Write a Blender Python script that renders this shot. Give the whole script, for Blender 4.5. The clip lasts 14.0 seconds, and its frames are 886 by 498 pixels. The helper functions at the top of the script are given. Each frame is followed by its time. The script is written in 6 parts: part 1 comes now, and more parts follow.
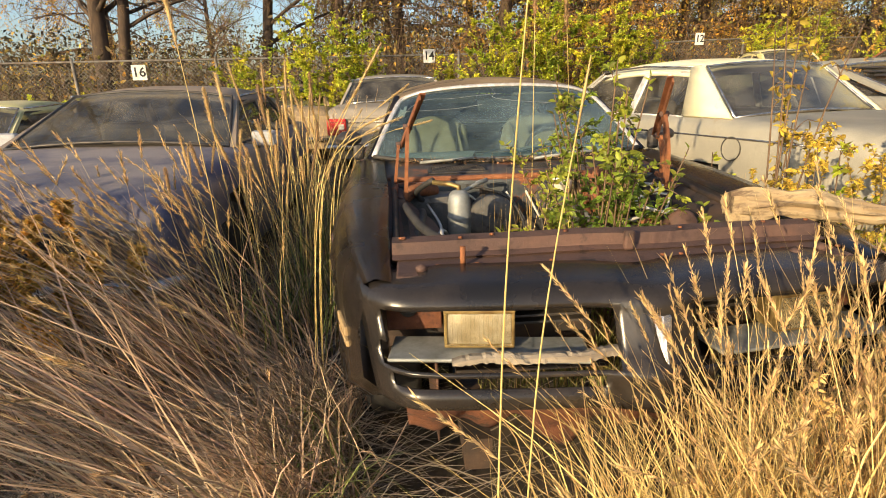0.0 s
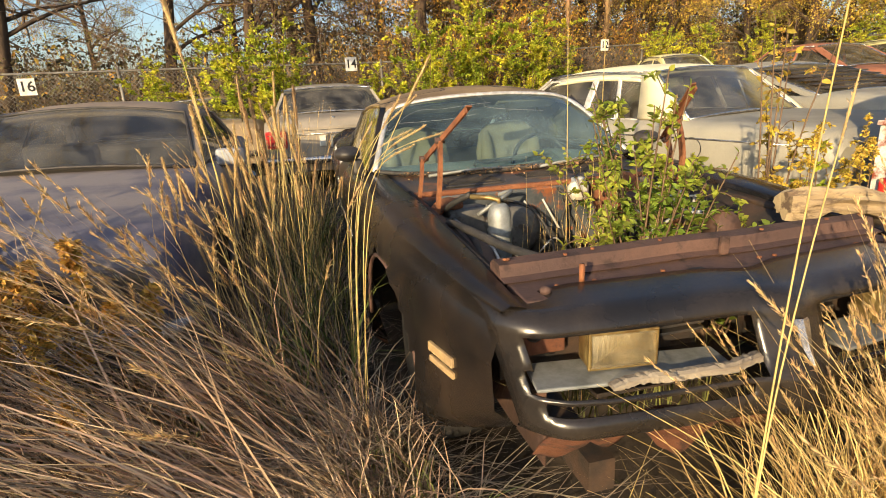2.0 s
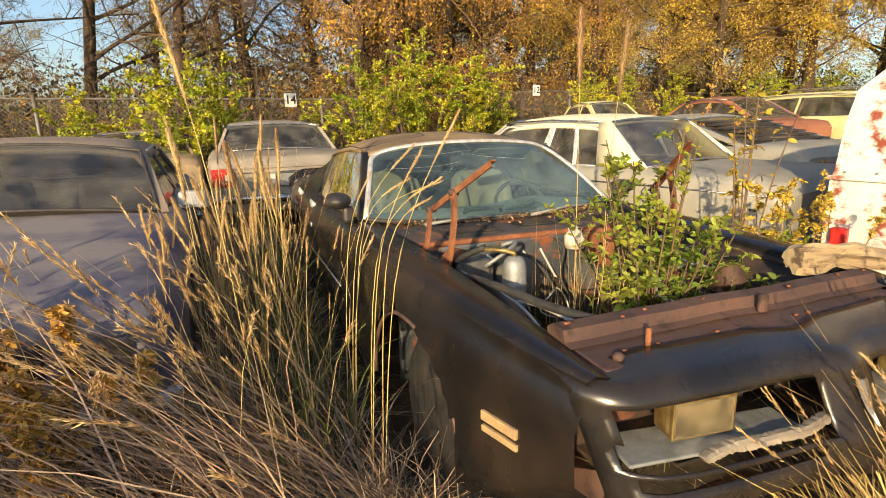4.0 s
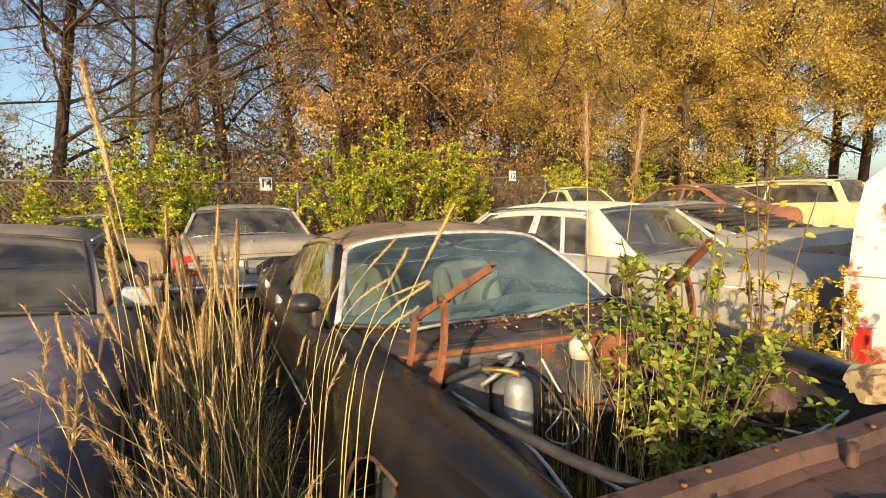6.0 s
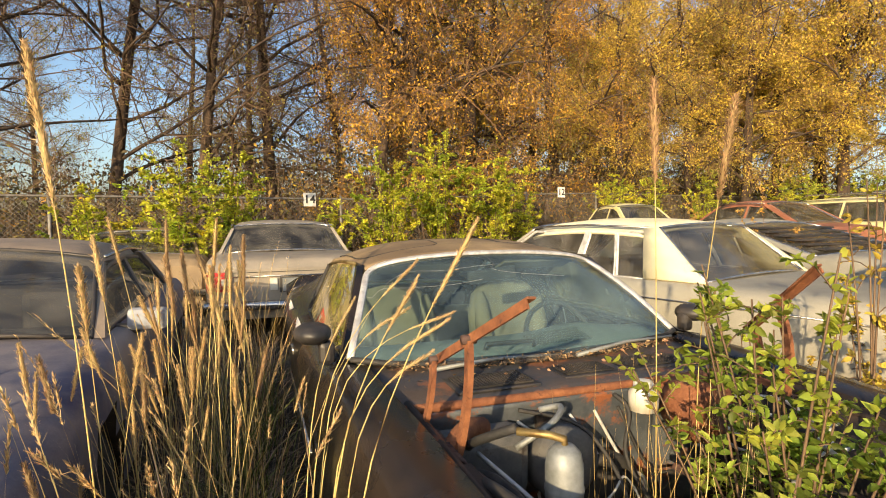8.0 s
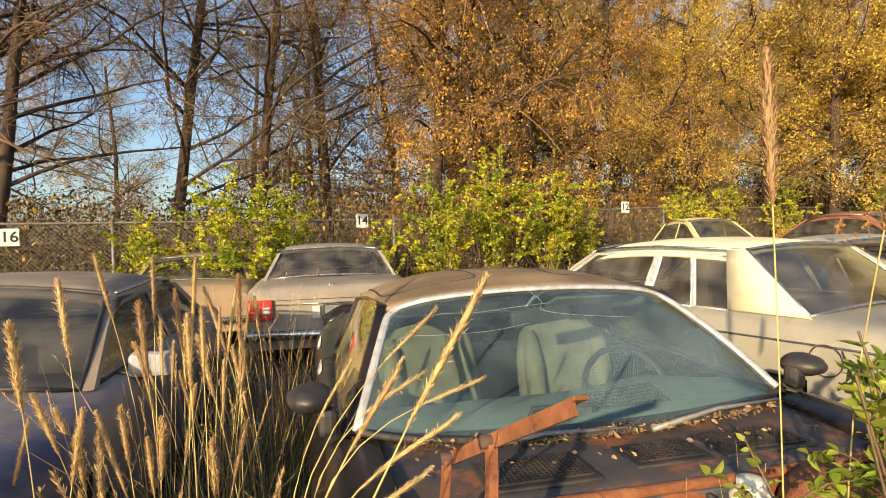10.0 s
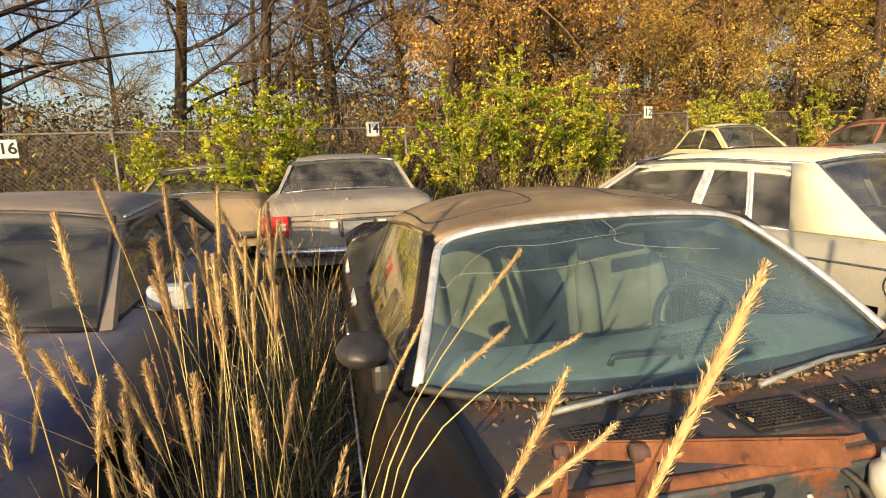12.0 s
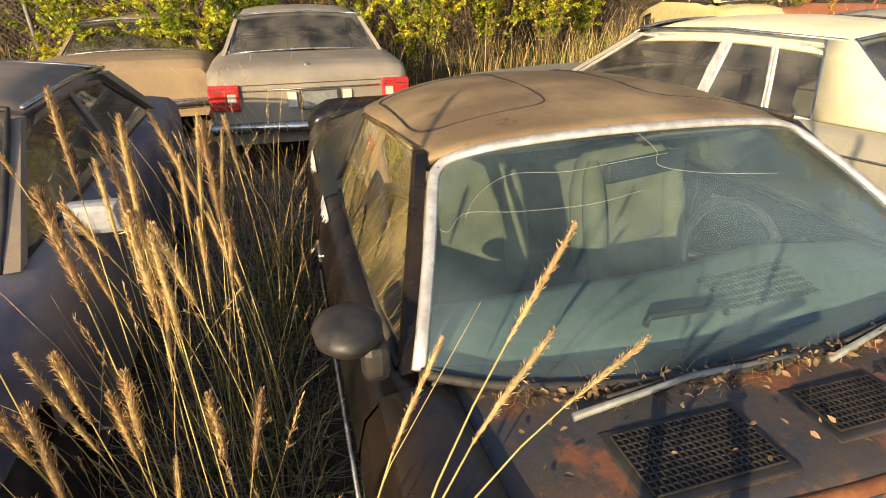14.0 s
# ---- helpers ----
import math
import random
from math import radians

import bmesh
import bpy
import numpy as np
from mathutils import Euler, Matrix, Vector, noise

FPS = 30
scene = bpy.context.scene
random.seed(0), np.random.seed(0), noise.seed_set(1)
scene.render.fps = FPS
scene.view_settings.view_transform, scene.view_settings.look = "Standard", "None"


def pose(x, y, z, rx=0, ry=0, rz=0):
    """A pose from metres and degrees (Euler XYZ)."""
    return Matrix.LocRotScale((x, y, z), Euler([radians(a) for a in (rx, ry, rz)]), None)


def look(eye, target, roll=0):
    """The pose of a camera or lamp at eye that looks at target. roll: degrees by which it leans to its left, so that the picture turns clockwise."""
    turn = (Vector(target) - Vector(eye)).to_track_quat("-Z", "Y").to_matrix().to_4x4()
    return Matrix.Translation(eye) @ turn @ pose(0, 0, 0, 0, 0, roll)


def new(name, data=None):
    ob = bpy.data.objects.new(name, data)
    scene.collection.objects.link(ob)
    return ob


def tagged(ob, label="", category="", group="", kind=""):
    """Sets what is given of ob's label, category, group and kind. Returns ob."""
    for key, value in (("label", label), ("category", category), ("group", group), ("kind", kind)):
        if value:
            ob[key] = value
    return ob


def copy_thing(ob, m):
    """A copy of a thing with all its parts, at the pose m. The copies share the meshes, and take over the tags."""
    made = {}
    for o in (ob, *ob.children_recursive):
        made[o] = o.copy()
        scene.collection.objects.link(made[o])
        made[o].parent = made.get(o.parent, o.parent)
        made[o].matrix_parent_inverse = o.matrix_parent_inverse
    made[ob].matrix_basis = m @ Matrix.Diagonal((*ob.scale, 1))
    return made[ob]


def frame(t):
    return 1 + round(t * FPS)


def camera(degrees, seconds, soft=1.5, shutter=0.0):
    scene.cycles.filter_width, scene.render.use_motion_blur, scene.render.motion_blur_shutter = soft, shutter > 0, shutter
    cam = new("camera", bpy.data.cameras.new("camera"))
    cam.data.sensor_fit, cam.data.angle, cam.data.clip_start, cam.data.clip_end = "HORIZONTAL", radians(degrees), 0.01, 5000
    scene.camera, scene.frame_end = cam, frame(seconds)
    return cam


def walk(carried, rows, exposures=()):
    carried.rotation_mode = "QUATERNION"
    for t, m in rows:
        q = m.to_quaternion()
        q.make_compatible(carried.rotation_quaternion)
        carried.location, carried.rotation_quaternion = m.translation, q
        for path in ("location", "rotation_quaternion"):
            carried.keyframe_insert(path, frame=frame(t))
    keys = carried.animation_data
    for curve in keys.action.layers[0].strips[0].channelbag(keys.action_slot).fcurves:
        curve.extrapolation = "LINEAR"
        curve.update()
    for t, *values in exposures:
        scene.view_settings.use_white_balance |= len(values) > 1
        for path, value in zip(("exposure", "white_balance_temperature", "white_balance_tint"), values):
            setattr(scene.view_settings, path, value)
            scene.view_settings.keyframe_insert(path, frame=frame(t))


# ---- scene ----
cam = camera(79.0, 14.0, soft=1.0)
PATH = [
    (0, (-0.58, -1.197, 1.311), (-0.468, 0.715, 0.733), -1.8),
    (0.5, (-0.678, -1.145, 1.301), (-0.518, 0.767, 0.738), -2.0),
    (1, (-0.825, -1.053, 1.272), (-0.513, 0.841, 0.712), -1.9),
    (1.5, (-0.943, -1.014, 1.301), (-0.585, 0.87, 0.734), -2.3),
    (2, (-1.102, -1.022, 1.352), (-0.665, 0.845, 0.783), -3.0),
    (2.5, (-1.224, -1.023, 1.33), (-0.667, 0.833, 0.835), -2.1),
    (2.7, (-1.278, -1.033, 1.371), (-0.67, 0.8, 0.852), -2.6),
    (4.8, (-1.424, -0.666, 1.443), (-0.644, 1.148, 1.125), -0.8),
    (5, (-1.422, -0.639, 1.454), (-0.623, 1.174, 1.183), -0.8),
    (5.5, (-1.385, -0.552, 1.466), (-0.57, 1.263, 1.265), -0.8),
    (6, (-1.312, -0.46, 1.466), (-0.495, 1.358, 1.304), -0.9),
    (6.5, (-1.252, -0.375, 1.463), (-0.465, 1.459, 1.324), -0.9),
    (7, (-1.203, -0.342, 1.468), (-0.493, 1.524, 1.355), -1.2),
    (7.5, (-1.143, -0.221, 1.457), (-0.459, 1.657, 1.363), -1.2),
    (7.7, (-1.13, -0.19, 1.458), (-0.455, 1.69, 1.358), -0.9),
    (9.8, (-0.877, 0.234, 1.505), (-0.416, 2.18, 1.46), -1.3),
    (10, (-0.866, 0.253, 1.513), (-0.423, 2.203, 1.484), -1.5),
    (10.5, (-0.84, 0.286, 1.51), (-0.445, 2.247, 1.52), -1.3),
    (11, (-0.859, 0.354, 1.508), (-0.507, 2.321, 1.422), -1.6),
    (11.5, (-0.915, 0.473, 1.533), (-0.566, 2.428, 1.296), -2.0),
    (12, (-0.972, 0.582, 1.56), (-0.567, 2.506, 1.192), -1.8),
    (12.5, (-0.978, 0.65, 1.571), (-0.498, 2.522, 1.058), -1.5),
    (13, (-0.946, 0.787, 1.584), (-0.451, 2.612, 0.933), -1.1),
    (13.5, (-0.915, 0.907, 1.615), (-0.434, 2.692, 0.852), -1.4),
    (14, (-0.966, 1.01, 1.664), (-0.484, 2.746, 0.795), -0.7),
]
walk(cam, [(t, look(eye, target, roll)) for t, eye, target, roll in PATH], exposures=((0, 0.70), (14, 0.70)))

# ---------- light ----------
SUN_DIR = Vector((0.62, 0.76, -0.275)).normalized()
world = bpy.data.worlds.new("sky")
scene.world = world
world.use_nodes = True
wn = world.node_tree.nodes
sky = wn.new("ShaderNodeTexSky")
sky.sky_type = "NISHITA"
sky.sun_disc = False
sky.sun_elevation = math.asin(-SUN_DIR.z)
sky.sun_rotation = math.atan2(-SUN_DIR.x, -SUN_DIR.y)
sky.dust_density = 2.2
sky.ozone_density = 2.0
wn["Background"].inputs["Strength"].default_value = 0.15
world.node_tree.links.new(sky.outputs[0], wn["Background"].inputs["Color"])
sun_data = bpy.data.lights.new("sun", "SUN")
sun_data.energy = 4.8
sun_data.angle = radians(0.6)
sun_data.color = (1.0, 0.75, 0.43)
sun = new("sun", sun_data)
sun.matrix_world = Matrix.Translation((-20, -25, 12)) @ SUN_DIR.to_track_quat("-Z", "Y").to_matrix().to_4x4()

rng = np.random.default_rng(7)
R = random.Random(5)


# ---------- materials ----------
def material(name, base, rough=0.7, metal=0.0, rough_vary=0.35, second=None, scale=6.0, cover=0.5, fine=60.0, bump=0.15, third=None, third_at=0.62, random_by="", spec=0.5, through_light=0.0, third_scale=1.0, stretch=None):
    """A surface of two or three colours in patches, with fine grain and relief."""
    m = bpy.data.materials.new(name)
    m.use_nodes = True
    n, l = m.node_tree.nodes, m.node_tree.links
    b = n["Principled BSDF"]
    b.inputs["Roughness"].default_value = rough
    b.inputs["Metallic"].default_value = metal
    b.inputs["Specular IOR Level"].default_value = spec
    tc = n.new("ShaderNodeTexCoord")
    src = tc.outputs["Object"]
    if stretch:
        mp = n.new("ShaderNodeMapping")
        mp.inputs["Scale"].default_value = stretch
        l.new(src, mp.inputs["Vector"])
        src = mp.outputs[0]

    def noise_tex(s, detail=5, rgh=0.6):
        t = n.new("ShaderNodeTexNoise")
        t.inputs["Scale"].default_value = s
        t.inputs["Detail"].default_value = detail
        t.inputs["Roughness"].default_value = rgh
        l.new(src, t.inputs["Vector"])
        return t.outputs["Fac"]

    def ramp(fac, lo, hi):
        r = n.new("ShaderNodeMapRange")
        r.inputs["From Min"].default_value, r.inputs["From Max"].default_value = lo, hi
        l.new(fac, r.inputs["Value"])
        return r.outputs[0]

    def mix(fac, a, c, kind="MIX"):
        x = n.new("ShaderNodeMix")
        x.data_type, x.blend_type = "RGBA", kind
        if fac is None:
            x.inputs[0].default_value = 1.0
        else:
            l.new(fac, x.inputs[0])
        for i, v in ((6, a), (7, c)):
            if isinstance(v, tuple):
                x.inputs[i].default_value = (*v, 1)
            else:
                l.new(v, x.inputs[i])
        return x.outputs[2]
    colour = tuple(base)
    if second:
        colour = mix(ramp(noise_tex(scale), cover - 0.1, cover + 0.14), colour, tuple(second))
    if third:
        colour = mix(ramp(noise_tex(scale * 1.7 * third_scale, 8, 0.7), third_at - 0.03, third_at + 0.05), colour, tuple(third))
    if random_by:
        if random_by == "island":
            v = n.new("ShaderNodeNewGeometry").outputs["Random Per Island"]
        else:
            v = n.new("ShaderNodeObjectInfo").outputs["Random"]
        hs = n.new("ShaderNodeHueSaturation")
        l.new(ramp(v, 0, 1), hs.inputs["Value"])
        vr = n.new("ShaderNodeMapRange")
        vr.inputs["To Min"].default_value, vr.inputs["To Max"].default_value = 0.35, 1.6
        l.new(v, vr.inputs["Value"])
        l.new(vr.outputs[0], hs.inputs["Value"])
        hv = n.new("ShaderNodeMapRange")
        hv.inputs["To Min"].default_value, hv.inputs["To Max"].default_value = 0.515, 0.485
        sp = n.new("ShaderNodeMath")
        sp.operation = "FRACT"
        mu = n.new("ShaderNodeMath")
        mu.operation = "MULTIPLY"
        mu.inputs[1].default_value = 17.3
        l.new(v, mu.inputs[0])
        l.new(mu.outputs[0], sp.inputs[0])
        l.new(sp.outputs[0], hv.inputs["Value"])
        l.new(hv.outputs[0], hs.inputs["Hue"])
        if isinstance(colour, tuple):
            hs.inputs["Color"].default_value = (*colour, 1)
        else:
            l.new(colour, hs.inputs["Color"])
        colour = hs.outputs[0]
    if fine:
        g = n.new("ShaderNodeMapRange")
        g.inputs["To Min"].default_value, g.inputs["To Max"].default_value = 0.72, 1.25
        l.new(noise_tex(fine, 3), g.inputs["Value"])
        colour = mix(None, colour, g.outputs[0], "MULTIPLY")
    if isinstance(colour, tuple):
        b.inputs["Base Color"].default_value = (*colour, 1)
    else:
        l.new(colour, b.inputs["Base Color"])
    if bump:
        bp = n.new("ShaderNodeBump")
        bp.inputs["Strength"].default_value = bump
        bp.inputs["Distance"].default_value = 0.01
        l.new(noise_tex(fine or 40, 6, 0.7), bp.inputs["Height"])
        l.new(bp.outputs[0], b.inputs["Normal"])
    if rough < 0.65 and metal < 0.9:
        rr = n.new("ShaderNodeMapRange")
        rr.inputs["To Min"].default_value, rr.inputs["To Max"].default_value = max(0.05, rough - 0.15), min(1, rough + rough_vary)
        l.new(noise_tex(scale * 0.8), rr.inputs["Value"])
        l.new(rr.outputs[0], b.inputs["Roughness"])
    if through_light:
        tr = n.new("ShaderNodeBsdfTranslucent")
        ms = n.new("ShaderNodeMixShader")
        ms.inputs[0].default_value = through_light
        if isinstance(colour, tuple):
            tr.inputs["Color"].default_value = (*colour, 1)
        else:
            l.new(colour, tr.inputs["Color"])
        l.new(b.outputs[0], ms.inputs[1])
        l.new(tr.outputs[0], ms.inputs[2])
        l.new(ms.outputs[0], n["Material Output"].inputs["Surface"])
    return m


def glass(name, tint, dust, amount, rough=0.03, streak=(1, 1, 1), scale=5.0):
    """Dusty car glass: clear pane, mirror gloss by Fresnel, a film of dirt in patches."""
    m = bpy.data.materials.new(name)
    m.use_nodes = True
    n, l = m.node_tree.nodes, m.node_tree.links
    n.remove(n["Principled BSDF"])
    clear, gloss, film = n.new("ShaderNodeBsdfTransparent"), n.new("ShaderNodeBsdfGlossy"), n.new("ShaderNodeBsdfDiffuse")
    clear.inputs["Color"].default_value = (*tint, 1)
    gloss.inputs["Roughness"].default_value = rough
    film.inputs["Color"].default_value = (*dust, 1)
    fr = n.new("ShaderNodeFresnel")
    fr.inputs["IOR"].default_value = 1.7
    a, c = n.new("ShaderNodeMixShader"), n.new("ShaderNodeMixShader")
    l.new(fr.outputs[0], a.inputs[0])
    l.new(clear.outputs[0], a.inputs[1])
    l.new(gloss.outputs[0], a.inputs[2])
    tc, mp, nt, mr = n.new("ShaderNodeTexCoord"), n.new("ShaderNodeMapping"), n.new("ShaderNodeTexNoise"), n.new("ShaderNodeMapRange")
    mp.inputs["Scale"].default_value = streak
    nt.inputs["Scale"].default_value = scale
    nt.inputs["Detail"].default_value = 7
    mr.inputs["From Min"].default_value, mr.inputs["From Max"].default_value = 0.38, 0.70
    mr.inputs["To Min"].default_value, mr.inputs["To Max"].default_value = amount * 0.35, min(1.0, amount * 1.7)
    l.new(tc.outputs["Object"], mp.inputs[0])
    l.new(mp.outputs[0], nt.inputs["Vector"])
    l.new(nt.outputs["Fac"], mr.inputs["Value"])
    l.new(mr.outputs[0], c.inputs[0])
    l.new(a.outputs[0], c.inputs[1])
    l.new(film.outputs[0], c.inputs[2])
    l.new(c.outputs[0], n["Material Output"].inputs["Surface"])
    return m


M = {}
M["black_paint"] = material("faded_black_paint", (0.010, 0.009, 0.009), 0.24, rough_vary=0.2, second=(0.034, 0.024, 0.017), scale=2.4, cover=0.54, third=(0.11, 0.05, 0.025), third_at=0.71, bump=0.015, fine=150)
M["nose_rubber"] = material("weathered_bumper_cover", (0.013, 0.012, 0.012), 0.24, rough_vary=0.16, second=(0.034, 0.028, 0.024), scale=3.0, bump=0.05, fine=120)
M["roof_vinyl"] = material("dusty_brown_roof_paint", (0.17, 0.118, 0.066), 0.55, second=(0.34, 0.245, 0.13), scale=2.6, third=(0.05, 0.035, 0.026), third_at=0.66, bump=0.06, fine=180)
M["rust"] = material("orange_rust", (0.17, 0.060, 0.026), 0.85, second=(0.28, 0.11, 0.045), scale=14, third=(0.07, 0.025, 0.016), third_at=0.6, bump=0.4, fine=90)
M["rust_dark"] = material("brown_rusty_primer", (0.070, 0.040, 0.034), 0.75, second=(0.115, 0.062, 0.045), scale=6, third=(0.045, 0.025, 0.02), third_at=0.58, bump=0.3, fine=80)
M["valance_rust"] = material("dark_scaly_rust", (0.10, 0.036, 0.02), 0.9, second=(0.17, 0.066, 0.03), scale=8, third=(0.05, 0.025, 0.018), third_at=0.55, bump=0.5, fine=60)
M["firewall"] = material("flaking_blue_grey_firewall", (0.05, 0.06, 0.072), 0.6, second=(0.11, 0.12, 0.128), scale=5, third=(0.24, 0.08, 0.03), third_at=0.56, bump=0.3, fine=70)
M["cowl"] = material("stained_dark_cowl_paint", (0.045, 0.048, 0.055), 0.5, second=(0.085, 0.06, 0.045), scale=4, third=(0.21, 0.085, 0.04), third_at=0.57, bump=0.2, fine=70)
M["slot_grey"] = material("grey_defroster_slots", (0.09, 0.10, 0.095), 0.8, bump=0)
# greener copy of the shrub leaves, darkened for the half-shade in the bay
M["leaf_bay"] = material("fresh_green_half_shade_leaves", (0.19, 0.28, 0.035), 0.5, second=(0.46, 0.46, 0.06), scale=2.0, random_by="island", fine=0, bump=0, through_light=0.5)
# darker copy of the undergrowth leaves, shade under the trees put into its colour
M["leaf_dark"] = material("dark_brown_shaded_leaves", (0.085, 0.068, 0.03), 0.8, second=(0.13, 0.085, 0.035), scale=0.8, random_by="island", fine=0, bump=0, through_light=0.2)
M["heater_grey"] = material("dirty_grey_moulding", (0.065, 0.067, 0.07), 0.6, second=(0.12, 0.115, 0.105), scale=9, third=(0.05, 0.04, 0.035), third_at=0.58, bump=0.3)
M["grime"] = material("oily_black_grime", (0.018, 0.015, 0.013), 0.75, second=(0.06, 0.035, 0.022), scale=9, bump=0.3)
M["bright_trim"] = material("oxidised_bright_trim", (0.70, 0.69, 0.67), 0.38, 0.45, second=(0.50, 0.48, 0.45), scale=20, third=(0.24, 0.2, 0.17), third_at=0.66, bump=0.05)
M["chrome"] = material("weathered_chrome", (0.62, 0.60, 0.57), 0.26, 0.9, second=(0.34, 0.31, 0.27), scale=18, third=(0.2, 0.09, 0.04), third_at=0.7, bump=0.03)
M["steel"] = material("dull_aluminium", (0.27, 0.285, 0.285), 0.5, 0.35, second=(0.18, 0.19, 0.18), scale=12, bump=0.1)
M["rubber"] = material("perished_rubber", (0.02, 0.02, 0.02), 0.7, second=(0.05, 0.045, 0.04), scale=12, bump=0.2)
M["plastic"] = material("black_plastic", (0.02, 0.02, 0.022), 0.4, second=(0.06, 0.05, 0.042), scale=8, bump=0.05)
M["velour"] = material("tan_velour", (0.25, 0.20, 0.125), 0.95, second=(0.17, 0.135, 0.085), scale=7, bump=0.3, fine=160)
M["dash"] = material("sun_bleached_dashboard", (0.20, 0.22, 0.20), 0.7, second=(0.28, 0.29, 0.26), scale=5, bump=0.15)
M["dark_inside"] = material("dark_interior_trim", (0.05, 0.045, 0.04), 0.8, second=(0.09, 0.075, 0.06), scale=6, bump=0.1)
# film is dust plus sky reflection, painted in as its bluish colour
M["glass"] = glass("dusty_windshield_glass_with_sky_sheen", (0.42, 0.68, 0.76), (0.27, 0.38, 0.42), 0.17, scale=2.2)
M["crack"] = material("grey_glass_fracture", (0.34, 0.36, 0.35), 0.4, bump=0)
M["glass_side"] = glass("streaked_dirty_glass", (0.72, 0.70, 0.5), (0.29, 0.235, 0.10), 0.42, streak=(1.5, 1.5, 0.5), scale=5)
M["glass_far"] = glass("grimy_glass", (0.34, 0.38, 0.38), (0.28, 0.26, 0.22), 0.20)
M["lens"] = glass("fluted_lamp_lens", (0.95, 0.94, 0.9), (0.6, 0.5, 0.3), 0.07, 0.12, scale=20)
M["red_lens"] = material("red_lamp_lens", (0.62, 0.03, 0.025), 0.25, second=(0.30, 0.02, 0.02), scale=20, bump=0.05)
M["amber_lens"] = material("amber_lamp_lens", (0.44, 0.31, 0.15), 0.4, second=(0.34, 0.24, 0.13), scale=20, bump=0.05)
M["reflector"] = material("silvered_reflector", (0.62, 0.60, 0.54), 0.32, 0.85, second=(0.42, 0.38, 0.28), scale=14, bump=0.05)
M["brass"] = material("tarnished_lamp_bezel", (0.36, 0.27, 0.11), 0.35, 0.7, second=(0.2, 0.13, 0.05), scale=20, bump=0.1)
M["blue_paint"] = material("chalky_blue_paint", (0.045, 0.055, 0.115), 0.55, second=(0.25, 0.22, 0.215), scale=1.9, cover=0.42, third=(0.16, 0.12, 0.10), third_at=0.64, bump=0.04, fine=140)
M["blue_roof"] = material("bleached_blue_roof", (0.24, 0.19, 0.15), 0.6, second=(0.32, 0.25, 0.18), scale=3, third=(0.09, 0.08, 0.10), third_at=0.63, bump=0.05, fine=140)
M["grey_paint"] = material("dusty_grey_paint", (0.22, 0.195, 0.16), 0.5, second=(0.31, 0.27, 0.215), scale=2.5, third=(0.2, 0.16, 0.12), third_at=0.66, bump=0.04, fine=150)
M["silver_paint"] = material("dull_silver_green_paint", (0.27, 0.26, 0.22), 0.45, second=(0.34, 0.32, 0.26), scale=2.2, third=(0.27, 0.23, 0.17), third_at=0.65, bump=0.03, fine=150)
M["cream_vinyl"] = material("cream_vinyl_roof", (0.82, 0.75, 0.50), 0.75, second=(0.72, 0.65, 0.44), scale=4, third=(0.48, 0.42, 0.30), third_at=0.66, bump=0.2, fine=200)
M["tan_paint"] = material("faded_tan_paint", (0.30, 0.22, 0.13), 0.6, second=(0.22, 0.16, 0.10), scale=3, bump=0.05)
M["red_primer"] = material("red_oxide_primer", (0.30, 0.12, 0.065), 0.75, second=(0.22, 0.085, 0.05), scale=3, bump=0.1)
M["cream_paint"] = material("pale_yellow_paint", (0.58, 0.52, 0.30), 0.55, second=(0.5, 0.47, 0.2), scale=3, third=(0.2, 0.09, 0.05), third_at=0.68, bump=0.05)
M["white_rust"] = material("white_paint_with_rust_blisters", (0.74, 0.72, 0.68), 0.55, second=(0.62, 0.58, 0.52), scale=3, third=(0.24, 0.055, 0.025), third_at=0.525, bump=0.15, fine=60, third_scale=0.8)
M["red_paint"] = material("sun_faded_red_paint", (0.33, 0.03, 0.02), 0.55, second=(0.2, 0.03, 0.02), scale=5, bump=0.1)
M["sign_white"] = material("white_painted_board", (0.78, 0.76, 0.72), 0.6, second=(0.6, 0.57, 0.5), scale=9, bump=0.05)
M["mirror_shell"] = material("faded_pale_plastic", (0.36, 0.38, 0.42), 0.5, second=(0.28, 0.28, 0.3), scale=9, bump=0.05)
# black of the numerals, also painted where holes would be dark
M["letter_hole_black"] = material("black_lettering_and_hole_dark", (0.015, 0.015, 0.015), 0.6, bump=0)
M["galv"] = material("weathered_galvanised_steel", (0.24, 0.23, 0.21), 0.6, 0.5, second=(0.15, 0.12, 0.09), scale=9, bump=0.1)
M["bark"] = material("furrowed_dark_bark", (0.045, 0.031, 0.022), 0.95, second=(0.10, 0.066, 0.042), scale=5, bump=0.8, fine=26, stretch=(1, 1, 0.25))
M["seed_brown"] = material("brown_feathery_plume", (0.40, 0.25, 0.13), 0.9, second=(0.50, 0.34, 0.18), scale=4, random_by="island", fine=0, bump=0, through_light=0.35)
M["grey_board"] = material("grey_splintered_wood", (0.27, 0.235, 0.185), 0.85, second=(0.16, 0.13, 0.10), scale=22, bump=0.6, stretch=(0.2, 1, 1))
# brighter orange copy of the twigs, low sunlight put into the colour
M["sun_twig"] = material("sunlit_orange_twigs", (0.19, 0.11, 0.055), 0.9, second=(0.30, 0.18, 0.09), scale=2, bump=0)
M["twig"] = material("brown_twigs", (0.12, 0.075, 0.045), 0.9, second=(0.20, 0.13, 0.075), scale=3, bump=0.2)
M["log"] = material("split_weathered_log", (0.42, 0.33, 0.19), 0.9, second=(0.28, 0.20, 0.115), scale=7, third=(0.12, 0.08, 0.05), third_at=0.56, bump=0.7, fine=40, stretch=(0.3, 1, 1))
